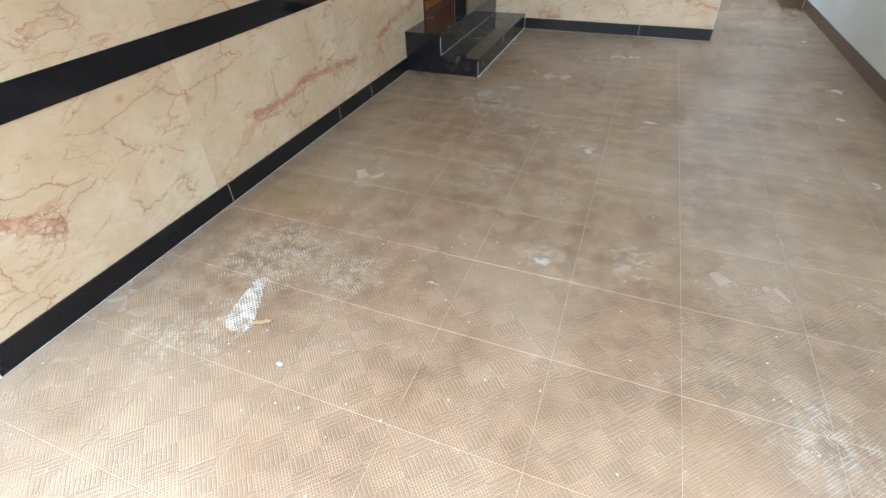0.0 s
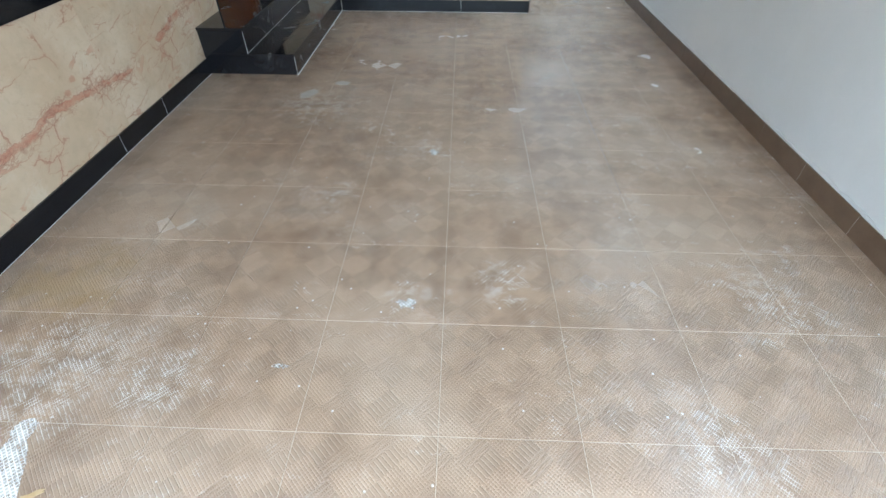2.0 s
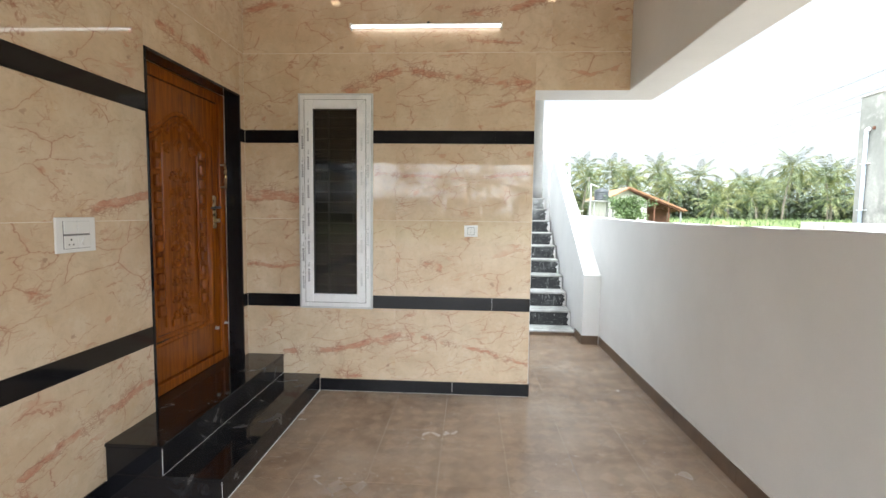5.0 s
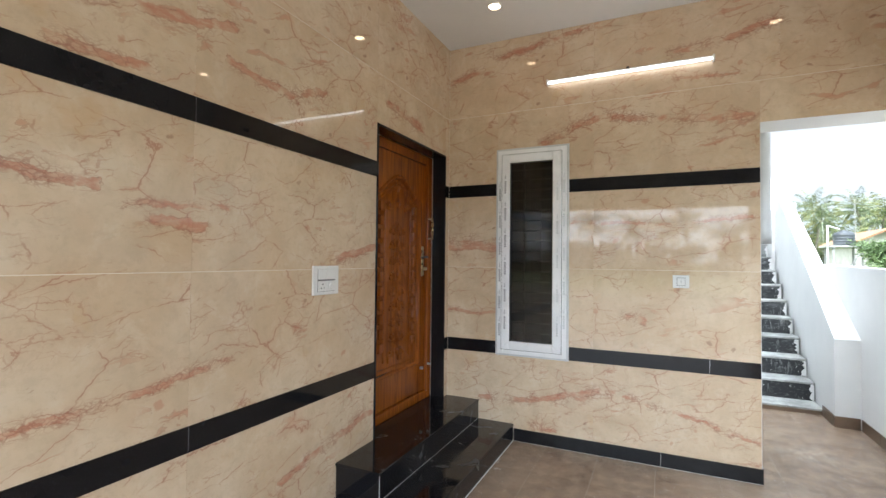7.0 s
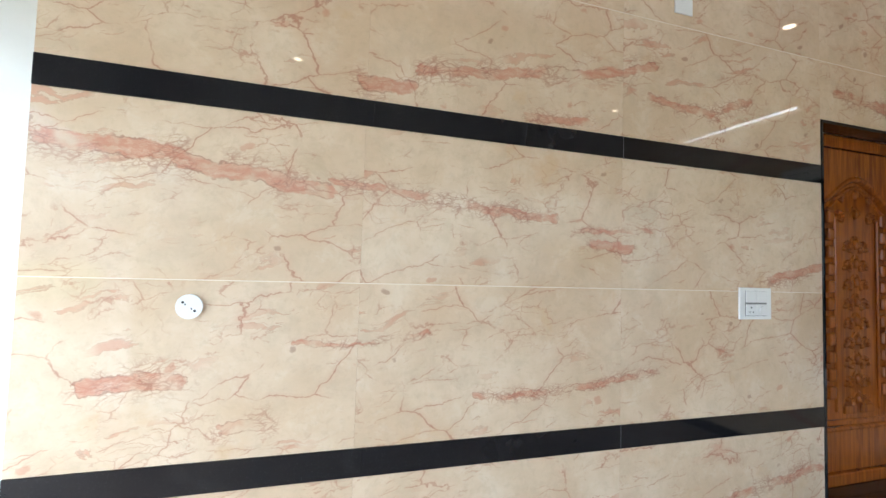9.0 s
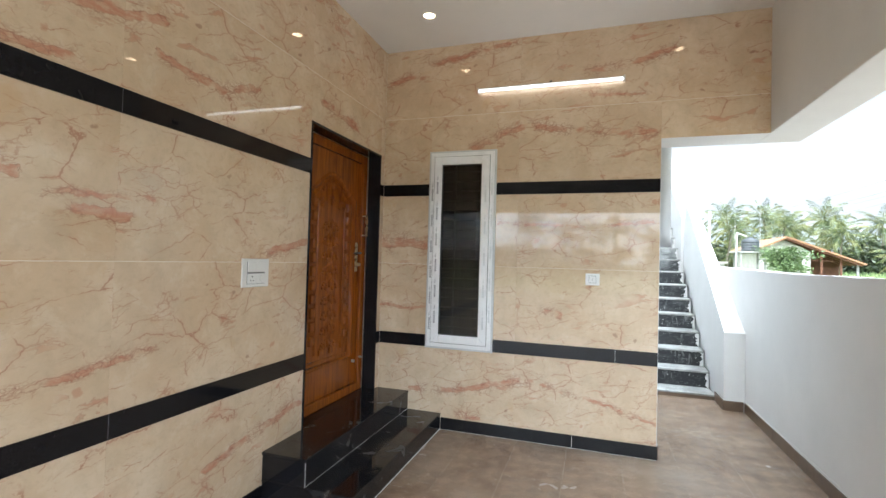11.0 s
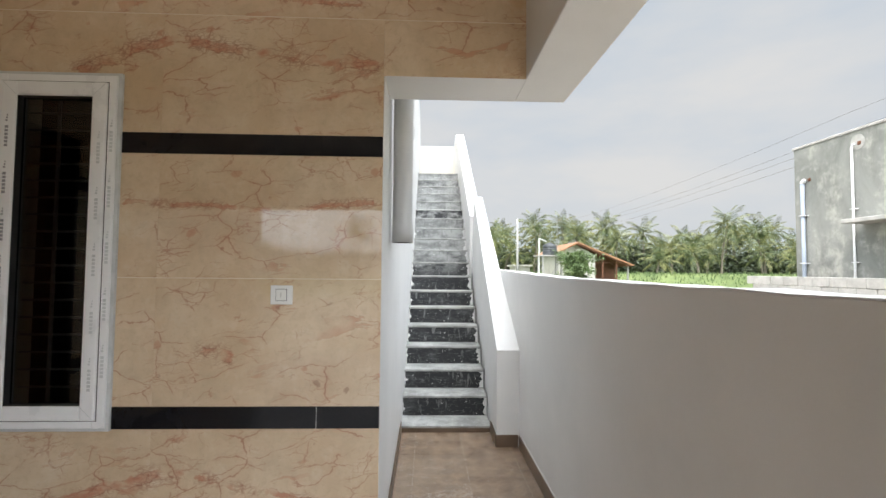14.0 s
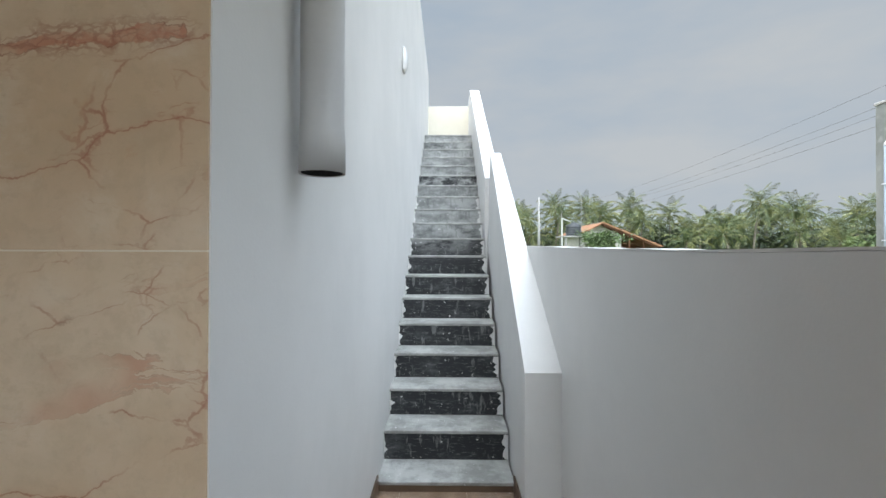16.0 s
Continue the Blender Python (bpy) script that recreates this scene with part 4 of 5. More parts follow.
# bars behind the glass, and the room behind them, its dimness painted near-black
bars = thing("window_bars", "dark horizontal steel security bars behind the glass", "window bars", kind="structure")
for i in range(17):
    z = WZ0 + 0.17 + i * 0.087
    part("bar", addtube(bmesh.new(), (WX0 + 0.05, FY + 0.13, z), (WX1 - 0.05, FY + 0.13, z), 0.006, 8), M_BARS, bars)
for x in (WX0 + 0.20, WX1 - 0.03):
    part("upright", box((x - 0.008, FY + 0.122, WZ0 + 0.05), (x + 0.008, FY + 0.128, WZ1 - 0.05)), M_BARS, bars)
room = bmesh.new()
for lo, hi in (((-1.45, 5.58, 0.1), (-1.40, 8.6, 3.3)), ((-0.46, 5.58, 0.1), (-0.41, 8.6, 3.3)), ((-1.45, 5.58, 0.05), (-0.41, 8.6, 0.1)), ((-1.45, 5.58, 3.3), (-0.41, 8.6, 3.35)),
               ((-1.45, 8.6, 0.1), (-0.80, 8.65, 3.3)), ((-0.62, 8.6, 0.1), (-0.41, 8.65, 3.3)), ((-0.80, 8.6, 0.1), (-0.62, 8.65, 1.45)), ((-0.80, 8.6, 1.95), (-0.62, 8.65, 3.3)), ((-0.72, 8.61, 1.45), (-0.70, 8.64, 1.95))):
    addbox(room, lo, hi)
tagged(part("room_inside", room, M_DARKROOM), "room behind the window, dimness painted as near-black walls", "room", kind="structure")

# ---- fittings on the walls ----
sw = thing("switch_plate", "white modular switch and socket plate on the tiled wall", "switch plate")
py0, py1, pz0, pz1 = 3.535, 3.755, 1.280, 1.442
part("plate", box((LX, py0, pz0), (LX + 0.011, py1, pz1), 0.004, 2), M_PLASTIC, sw)
part("well", box((LX + 0.011, py0 + 0.036, pz0 + 0.018), (LX + 0.0118, py1 - 0.036, pz1 - 0.018)), M_PLASTIC_G, sw, "grey gap round the modules")
for a, b, c, d in ((0.038, 0.109, 0.086, 0.144), (0.111, 0.182, 0.086, 0.144), (0.038, 0.109, 0.020, 0.078), (0.111, 0.182, 0.020, 0.078)):
    mod = part("module", box((LX + 0.0115, py0 + a, pz0 + c), (LX + 0.0165, py0 + b, pz0 + d), 0.003, 2), M_PLASTIC, sw)
    if (a, c) == (0.038, 0.020):
        for yy, zz, r in ((0.073, 0.060, 0.0045), (0.062, 0.038, 0.0035), (0.084, 0.038, 0.0035)):
            part("pin_hole", addtube(bmesh.new(), (LX + 0.016, py0 + yy, pz0 + zz), (LX + 0.0171, py0 + yy, pz0 + zz), r, 10), M_SEAL_SHADE, mod)
    if (a, c) == (0.111, 0.020):
        part("dial", addtube(bmesh.new(), (LX + 0.016, py0 + 0.147, pz0 + 0.049), (LX + 0.024, py0 + 0.147, pz0 + 0.049), 0.018, 18), M_PLASTIC, mod)

bell = thing("bell_switch", "small white square switch on the tiled wall", "switch")
part("plate", box((0.330, FY - 0.011, 1.297), (0.437, FY, 1.390), 0.004, 2), M_PLASTIC, bell)
part("well", box((0.356, FY - 0.0118, 1.314), (0.411, FY - 0.011, 1.373)), M_PLASTIC_G, bell, "grey gap round the rocker")
rk = part("rocker", box((0.3585, FY - 0.017, 1.3165), (0.4085, FY - 0.0115, 1.3705), 0.003, 2), M_PLASTIC, bell)
part("mark", box((0.3825, FY - 0.0176, 1.332), (0.3845, FY - 0.0168, 1.356)), M_PLASTIC_G, rk, "thin grey line")

disc = thing("round_cover", "round white cover plate with screw holes", "cover plate")
part("plate", addtube(bmesh.new(), (LX, 1.044, 1.331), (LX + 0.010, 1.044, 1.331), 0.042, 32), M_PLASTIC, disc, smooth=False)
for dy, dz, r in ((-0.020, 0.015, 0.0045), (-0.012, 0.008, 0.003), (0.008, -0.007, 0.003), (0.018, -0.014, 0.0045)):
    part("screw_hole", addtube(bmesh.new(), (LX + 0.0095, 1.044 + dy, 1.331 + dz), (LX + 0.0108, 1.044 + dy, 1.331 + dz), r, 12), M_SEAL_SHADE, disc)

blank = thing("blank_plate", "blank white square plate high on the tiled wall", "cover plate")
part("plate", box((LX, 3.121, 2.796), (LX + 0.009, 3.231, 2.900), 0.003, 2), M_PLASTIC, blank)

tube = thing("tube_light", "lit white batten tube light on the tiled wall", "wall light")
TZ = 2.925
part("batten", box((-0.585, FY - 0.030, TZ - 0.004), (0.595, FY, TZ + 0.020), 0.004, 2), M_PLASTIC, tube)
part("lit_tube", addtube(bmesh.new(), (-0.575, FY - 0.034, TZ - 0.004), (0.585, FY - 0.034, TZ - 0.004), 0.0095, 14), M_TUBE, tube, "glowing white tube", smooth=True)
for x in (-0.585, 0.583):
    part("end_cap", box((x, FY - 0.048, TZ - 0.020), (x + 0.014, FY, TZ + 0.022), 0.003), M_PLASTIC, tube)
part("wire_clip", box((0.015, FY - 0.012, TZ + 0.026), (0.035, FY, TZ + 0.042), 0.002), M_BLACK, tube, "small black wire clip")


def downlight(x, y):
    d = thing("downlight", "round recessed warm ceiling light, lit", "ceiling light", "recessed ceiling lights", at=pose(x, y, CEIL))
    bm = bmesh.new()
    n = 28
    prof = [(0.055, -0.0005), (0.053, -0.006), (0.047, -0.008), (0.041, -0.004), (0.041, -0.001)]
    rings = [[bm.verts.new((r * math.cos(2 * math.pi * i / n), r * math.sin(2 * math.pi * i / n), z)) for i in range(n)] for r, z in prof]
    for a, b in zip(rings[:-1], rings[1:]):
        for i in range(n):
            bm.faces.new((a[i], a[(i + 1) % n], b[(i + 1) % n], b[i]))
    part("rim", bm, M_PLASTIC, d, smooth=True)
    part("lens", addtube(bmesh.new(), (0, 0, -0.003), (0, 0, -0.001), 0.041, 28), M_SPOT, d, "glowing warm lens")
    return d


first = downlight(-0.86, 4.78)
for x, y in ((1.06, 4.78), (-0.84, 1.25), (1.08, 1.35)):
    copy_thing(first, pose(x, y, CEIL))

# ---- the stairs beside the house ----
SX0, SX1, SY1, RISE, GO, Z1, NST = 0.868, 1.690, 7.300, 0.190, 0.298, 0.06, 19
stairs = thing("stairs", "straight outdoor cement stairs with worn black risers", "stairs", kind="structure", at=TILT_S)
rng = random.Random(21)
for i in range(NST):
    y, z = SY1 + i * GO, Z1 + i * RISE
    zb = z - RISE if i else -0.02
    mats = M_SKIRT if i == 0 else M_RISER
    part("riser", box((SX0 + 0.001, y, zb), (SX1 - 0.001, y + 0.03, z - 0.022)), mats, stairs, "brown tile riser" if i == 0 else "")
    y1 = y + GO + 0.02 if i < NST - 1 else 14.09
    part("tread", box((SX0 + 0.001, y - 0.008, z - 0.022), (SX1 - 0.001, y1, z), 0.005, 2), M_TREAD, stairs)
    if 0 < i < 12:
        # ragged edge of wall paint run down the riser's side
        pts = [(SX1 - 0.0015, zb + 0.004)]
        for j in range(9):
            pts.append((SX1 - rng.uniform(0.012, 0.050), zb + 0.004 + (RISE - 0.03) * j / 8))
        pts.append((SX1 - 0.0015, z - 0.026))
        part("paint_run", prism(pts, "y", y - 0.0035, y + 0.001), M_WHITE, stairs, "ragged white wall paint")
        pts = [(SX0 + 0.0015, zb + 0.004)]
        for j in range(9):
            pts.append((SX0 + rng.uniform(0.004, 0.030) * (1.5 if j in (3, 4) else 0.6), zb + 0.004 + (RISE - 0.03) * j / 8))
        pts.append((SX0 + 0.0015, z - 0.026))
        part("paint_run", prism(pts[::-1], "y", y - 0.0035, y + 0.001), M_WHITE, stairs, "ragged white wall paint")
core = [(SY1 + 0.02, -0.3)]
for i in range(NST):
    core += [(SY1 + 0.02 + i * GO, Z1 + i * RISE - 0.024), (SY1 + 0.02 + (i + 1) * GO, Z1 + i * RISE - 0.024)]
core += [(14.1, Z1 + 18 * RISE - 0.024), (14.1, -0.3)]
part("core", prism(core, "x", SX0 + 0.003, SX1 - 0.003), M_TREAD, stairs)
# parapet on the open side: a lower and an upper run
rail = thing("stair_parapet", "thick white painted sloping stair parapet", "parapet", kind="structure", at=TILT_S)
bm = prism([(6.95, -0.3), (6.95, 0.797), (9.70, 2.53), (9.70, -0.3)], "x", SX1, 1.884)
for v in bm.verts:
    # the coping thins on its way up
    if v.co.y > 9.0 and v.co.z > 2.0:
        v.co.x = SX1 + 0.062 if v.co.x < 1.75 else 1.868
part("lower_run", bm, M_WHITE, rail)
part("upper_run", prism([(9.705, -0.3), (9.705, 2.25), (13.40, 4.52), (14.1, 4.52), (14.1, -0.3)], "x", SX1 + 0.004, 1.862), M_WHITE, rail)
part("end_wall", box((SX0 + 0.002, 14.1, -0.3), (1.862, 14.3, 4.43)), M_CREAM, rail)
part("base_tile", box((SX1 - 0.008, 6.938, 0.0), (1.870, 6.952, 0.10), 0.002), M_SKIRT, rail, "brown tile skirting")
part("base_tile", box((SX1 - 0.009, 6.95, 0.0), (SX1 + 0.001, 7.300, 0.10), 0.002), M_SKIRT, rail, "brown tile skirting")

# ---- drain pipe and lamp on the house side ----
pipe = thing("drain_pipe", "pale grey plastic rainwater pipe with open end", "drain pipe")
bm = bmesh.new()
n = 28
prof = [(0.0550, 3.6), (0.0565, 1.632), (0.0610, 1.629), (0.0610, 1.735), (0.0585, 1.760), (0.0585, 3.6)]
rings = [[bm.verts.new((0.944 + r * math.cos(2 * math.pi * i / n), 5.76 + r * math.sin(2 * math.pi * i / n), z)) for i in range(n)] for r, z in prof]
for a, b in zip(rings[:-1], rings[1:]):
    for i in range(n):
        bm.faces.new((a[i], a[(i + 1) % n], b[(i + 1) % n], b[i]))
bmesh.ops.recalc_face_normals(bm, faces=bm.faces)
part("pipe", bm, M_PVC, pipe, smooth=True)
# unseen lid added at the top to keep light out of the pipe
part("cap", addtube(bmesh.new(), (0.944, 5.76, 3.58), (0.944, 5.76, 3.61), 0.057, 20), M_PVC, pipe)
# black sleeve paints in the shade of the pipe's open end
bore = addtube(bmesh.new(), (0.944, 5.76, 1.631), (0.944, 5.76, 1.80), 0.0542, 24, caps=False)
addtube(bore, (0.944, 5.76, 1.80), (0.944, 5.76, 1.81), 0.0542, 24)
part("bore", bore, M_SEAL_SHADE, pipe, "black sleeve painting the shade inside the pipe")
part("bracket", box((WE, 5.735, 2.60), (0.905, 5.785, 2.63), 0.002), M_PVC, pipe)
lamp = thing("bulkhead_lamp", "oval white bulkhead lamp on the house side", "wall lamp", at=TILT_S)
bm = bmesh.new()
bmesh.ops.create_uvsphere(bm, u_segments=24, v_segments=12, radius=1.0, matrix=Matrix.Translation((0.885, 8.75, 3.17)) @ Matrix.Diagonal((0.032, 0.075, 0.115, 1)))
part("cover", bm, M_PLASTIC, lamp, smooth=True)
part("base", addbox(bmesh.new(), (0.872, 8.685, 3.065), (0.890, 8.815, 3.275), 0.008, 2), M_PLASTIC, lamp)

# ---- beyond the wall: unfinished grey building ----
bld = thing("grey_building", "unfinished neighbouring building with bare grey cement render", "building")
BX, BY1, BY0, BZ = 10.68, 14.75, -1.2, 4.66
# window opening in the facing wall
WA, WBY, WZA, WZB = 10.5, 12.36, 0.9, 2.45
for lo, hi in (((BX, BY0, -0.35), (BX + 0.2, WA, BZ)), ((BX, WBY, -0.35), (BX + 0.2, BY1, BZ)), ((BX, WA, -0.35), (BX + 0.2, WBY, WZA)), ((BX, WA, WZB), (BX + 0.2, WBY, BZ))):
    part("wall", box(lo, hi), M_RENDER, bld)
part("wall", box((BX + 0.2, BY1 - 0.2, -0.35), (BX + 9, BY1, BZ)), M_RENDER, bld)
part("wall", box((BX + 0.2, BY0, -0.35), (BX + 9, BY0 + 0.2, BZ)), M_RENDER, bld)
part("roof", box((BX - 0.03, BY0 - 0.03, BZ), (BX + 9, BY1 + 0.03, BZ + 0.06), 0.01), M_BLOCK, bld, "pale parapet coping")
# near-black wall paints the dark inside behind the grille
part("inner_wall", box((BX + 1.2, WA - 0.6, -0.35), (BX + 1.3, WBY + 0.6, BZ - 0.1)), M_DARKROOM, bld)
part("sunshade", box((BX - 0.55, 9.6, 2.55), (BX + 0.001, 12.85, 2.64), 0.01), M_BLOCK, bld, "thin concrete sunshade")
gr = part("window_grille", box((BX + 0.05, WA, WZA), (BX + 0.09, WA + 0.05, WZB)), M_GRILLE, bld, "ochre painted steel grille")
for i in range(7):
    part("grille_bar", box((BX + 0.05, WA + 0.05, WZA + 0.05 + i * 0.24), (BX + 0.07, WBY, WZA + 0.075 + i * 0.24)), M_GRILLE, gr)
for i in range(6):
    y = WBY - 0.03 - i * 0.34
    part("grille_bar", box((BX + 0.071, y, WZA), (BX + 0.09, y + 0.025, WZB)), M_GRILLE, gr)
part("patch", addtube(bmesh.new(), (BX - 0.012, 12.95, 4.40), (BX + 0.01, 12.95, 4.40), 0.17, 18), M_BLOCK, bld, "pale plaster patch round a pipe")


def wall_pipe(name, y, top, r, material):
    p = thing(name, "plastic drain pipe fixed to the grey building", "drain pipe")
    bm = addtube(bmesh.new(), (BX - r - 0.03, y, -0.3), (BX - r - 0.03, y, top), r, 14)
    part("pipe", bm, material, p, smooth=True)
    el = bmesh.new()
    for j in range(6):
        a0, a1 = j / 6 * math.pi / 2, (j + 1) / 6 * math.pi / 2
        R = 0.07
        addtube(el, (BX - r - 0.03, y - R + R * math.cos(a0), top + R * math.sin(a0)), (BX - r - 0.03, y - R + R * math.cos(a1), top + R * math.sin(a1)), r * 1.15, 12)
    part("elbow", el, M_PVC_W, p, smooth=True)
    part("socket", box((BX - 0.04, y - 0.19, top + 0.04), (BX + 0.01, y - 0.10, top + 0.13), 0.02), M_RAFTER, p, "dark red pipe opening")
    for z in (0.6, 1.7, 2.9):
        part("clip", box((BX - 2 * r - 0.04, y - r - 0.05, z), (BX - 0.0, y + r + 0.02, z + 0.02)), M_PVC_W, p)


wall_pipe("blue_drain_pipe", 14.42, 3.72, 0.046, M_PVC_BLUE)
wall_pipe("white_drain_pipe", 13.05, 4.28, 0.025, M_PVC_W)

# low block wall before that building
bw = thing("block_wall", "low unplastered concrete block wall", "wall")
bmk = box((0, 0, 0), (0.15, 0.395, 0.195), 0.006)
me_block = mesh_of(bmk, "block", M_BLOCK)
rng = random.Random(8)
for row in range(4):
    for i in range(16):
        o = new("block", me_block)
        o.parent = bw
        o.location = (9.3 + rng.uniform(-0.01, 0.01), 8.0 + i * 0.405 + (0.2 if row % 2 else 0), 0.58 + row * 0.202)
part("footing", box((9.28, 7.9, -0.4), (9.47, 14.7, 0.578)), M_BLOCK, bw)

# ---- farm house, tank and pole, far across the field ----
FYH = 43.0
house = thing("farm_house", "farm shed with red clay tile roof and open verandah", "house")
HX = 14.05
part("wall", prism([(HX - 1.5, -0.35), (HX - 1.5, 3.05), (HX, 3.72), (HX + 1.7, 2.85), (HX + 1.7, -0.35)], "y", FYH, FYH + 6), M_FARWALL, house)
part("roof", prism([(HX - 1.9, 2.88), (HX, 3.82), (HX, 3.94), (HX - 2.0, 2.96)], "y", FYH - 0.7, FYH + 6.7), M_ROOF, house)
part("roof", prism([(HX, 3.82), (HX + 4.7, 1.93), (HX + 4.85, 2.0), (HX, 3.94)], "y", FYH - 0.7, FYH + 6.7), M_ROOF, house)
for i in range(9):
    y = FYH - 0.6 + i * 0.8
    part("rafter", prism([(HX, 3.68), (HX + 4.6, 1.82), (HX + 4.6, 1.92), (HX, 3.81)], "y", y, y + 0.09), M_RAFTER, house)
for dx, h in ((2.2, 2.9), (3.4, 2.4), (4.4, 1.95)):
    part("post", box((HX + dx, FYH - 0.3, -0.35), (HX + dx + 0.12, FYH - 0.18, h)), M_POLE if dx > 4 else M_RAFTER, house)
part("shelf", box((HX + 1.75, FYH - 0.1, 2.15), (HX + 3.2, FYH + 0.3, 2.22)), M_RAFTER, house)
part("back_wall", prism([(HX + 1.72, -0.35), (HX + 1.72, 2.80), (HX + 4.35, 1.90), (HX + 4.35, -0.35)], "y", FYH + 2.2, FYH + 2.4), M_RAFTER, house)

stand = thing("tank_stand", "slender steel stand carrying a water tank", "stand")
TXX, TYY = 9.0, 35.0
for dx in (0.1, 1.40):
    for dy in (0, 1.4):
        part("leg", box((TXX + dx, TYY + dy, -0.35), (TXX + dx + 0.10, TYY + dy + 0.10, 2.45)), M_POLE, stand)
part("deck", box((TXX - 0.15, TYY - 0.1, 2.45), (TXX + 1.8, TYY + 1.6, 2.55)), M_POLE, stand)
part("brace", addtube(bmesh.new(), (TXX + 0.05, TYY + 0.05, 0.2), (TXX + 1.6, TYY + 0.05, 2.4), 0.03, 8), M_POLE, stand)
tank = thing("water_tank", "black ribbed plastic water tank", "water tank")
bm = bmesh.new()
n = 24
prof = [(0.02, 3.47), (0.16, 3.45), (0.18, 3.39), (0.42, 3.31), (0.47, 3.24)]
for j in range(4):
    z = 3.22 - j * 0.165
    prof += [(0.47, z), (0.50, z - 0.04), (0.50, z - 0.11), (0.47, z - 0.15)]
prof += [(0.46, 2.551)]
rings = [[bm.verts.new((TXX + 0.82 + r * math.cos(2 * math.pi * i / n), TYY + 0.75 + r * math.sin(2 * math.pi * i / n), z)) for i in range(n)] for r, z in prof]
for a, b in zip(rings[:-1], rings[1:]):
    for i in range(n):
        bm.faces.new((a[i], a[(i + 1) % n], b[(i + 1) % n], b[i]))
bmesh.ops.recalc_face_normals(bm, faces=bm.faces)
part("body", bm, M_TANK, tank, smooth=True)
tp = addtube(bmesh.new(), (TXX - 0.12, TYY, -0.3), (TXX - 0.12, TYY, 3.7), 0.05, 8)
addtube(tp, (TXX - 0.12, TYY, 3.68), (TXX + 0.55, TYY + 0.5, 3.50), 0.05, 8)
tp2 = thing("tank_pipe", "white water pipe rising beside the tank", "pipe")
part("pipe", tp, M_PVC, tp2)
shed = thing("pump_shed", "small flat white pump shed in the field", "shed")
part("wall", box((7.55, 37, -0.35), (8.7, 39, 1.75)), M_FARWALL, shed)
part("roof", box((7.4, 36.8, 1.75), (8.85, 39.2, 1.88)), M_FARWALL, shed)
pole = thing("power_pole", "slim concrete pole standing in the field", "pole")
part("shaft", addtube(bmesh.new(), (7.65, 36.4, -0.35), (7.65, 36.4, 5.2), 0.11, 10, 0.07), M_POLE, pole, smooth=True)
tree_pole = thing("aerial_mast", "thin forked aerial mast behind the tank", "mast")
part("shaft", addtube(bmesh.new(), (11.3, 39, -0.35), (11.3, 39, 5.6), 0.025, 8), M_POLE, tree_pole)
for s in (-1, 1):
    part("arm", addtube(bmesh.new(), (11.3, 39, 5.2), (11.3 + s * 0.4, 39, 5.7), 0.012, 6), M_POLE, tree_pole)
bm = bmesh.new()
bmesh.ops.create_grid(bm, x_segments=60, y_segments=12, size=0.5, matrix=Matrix.Translation((34, 72, 0)) @ Matrix.Diagonal((150, 52, 1, 1)))
for v in bm.verts:
    s = min(1.0, max(0.0, (v.co.y - 46) / 9))
    v.co.z = -0.45 + 1.62 * s * s * (3 - 2 * s) + 0.05 * noise.noise(v.co * 0.4)
part_bank = part("grass_bank", bm, M_GRASS)
tagged(part_bank, "bright green grassy bank before the palm grove", "bank", kind="structure")

# rough grass standing on the bank and the field's near edge
rng = random.Random(61)
verts, faces = [], []
for c in range(9000):
    x, y = rng.uniform(4, 52), rng.uniform(30, 57)
    st = min(1.0, max(0.0, (y - 46) / 9))
    z = max(-0.36, -0.47 + 1.62 * st * st * (3 - 2 * st))
    h, w, a = rng.uniform(0.15, 0.42), rng.uniform(0.04, 0.10), rng.uniform(0, math.pi)
    i = len(verts)
    verts += [(x - w * math.cos(a), y - w * math.sin(a), z), (x + w * math.cos(a), y + w * math.sin(a), z), (x + rng.uniform(-0.12, 0.12), y, z + h)]
    faces.append((i, i + 1, i + 2))
me = bpy.data.meshes.new("grass_tufts")
me.from_pydata(verts, [], faces)
me.materials.append(M_BUSH)
tagged(new("grass_tufts", me), "rough green grass standing in the field", "grass", kind="stuff")

# overhead cables
for x, z in ((20.0, 8.25), (20.0, 7.45), (20.4, 7.25), (19.6, 6.5)):
    cu = bpy.data.curves.new("power_cable", "CURVE")
    cu.dimensions = "3D"
    cu.bevel_depth = 0.0065
    cu.bevel_resolution = 1
    sp = cu.splines.new("POLY")
    pts = []
    for i in range(41):
        y = -40 + i * 4.5
        s = ((y + 40) % 60) / 60
        pts.append((x, y, z + 0.9 * (4 * (s - 0.5) ** 2) - 0.3, 1))
    sp.points.add(len(pts) - 1)
    sp.points.foreach_set("co", [c for p in pts for c in p])
    cu.materials.append(M_WIRE)
    tagged(new("power_cable", cu), "thin dark overhead power cable", "cable", "overhead cables")
for y in (-40, 20, 80):
    pl = thing("cable_pole", "tall concrete pole carrying the overhead cables", "pole")
    part("shaft", addtube(bmesh.new(), (20.9 if y == 20 else 20, y, -0.35), (20.9 if y == 20 else 20, y, 9.4), 0.13, 10, 0.09), M_POLE, pl, smooth=True)
    part("arm", box((19.4, y - 0.05, 8.9), (21.2, y + 0.05, 9.0)), M_POLE, pl)

# ---- coconut palms ----


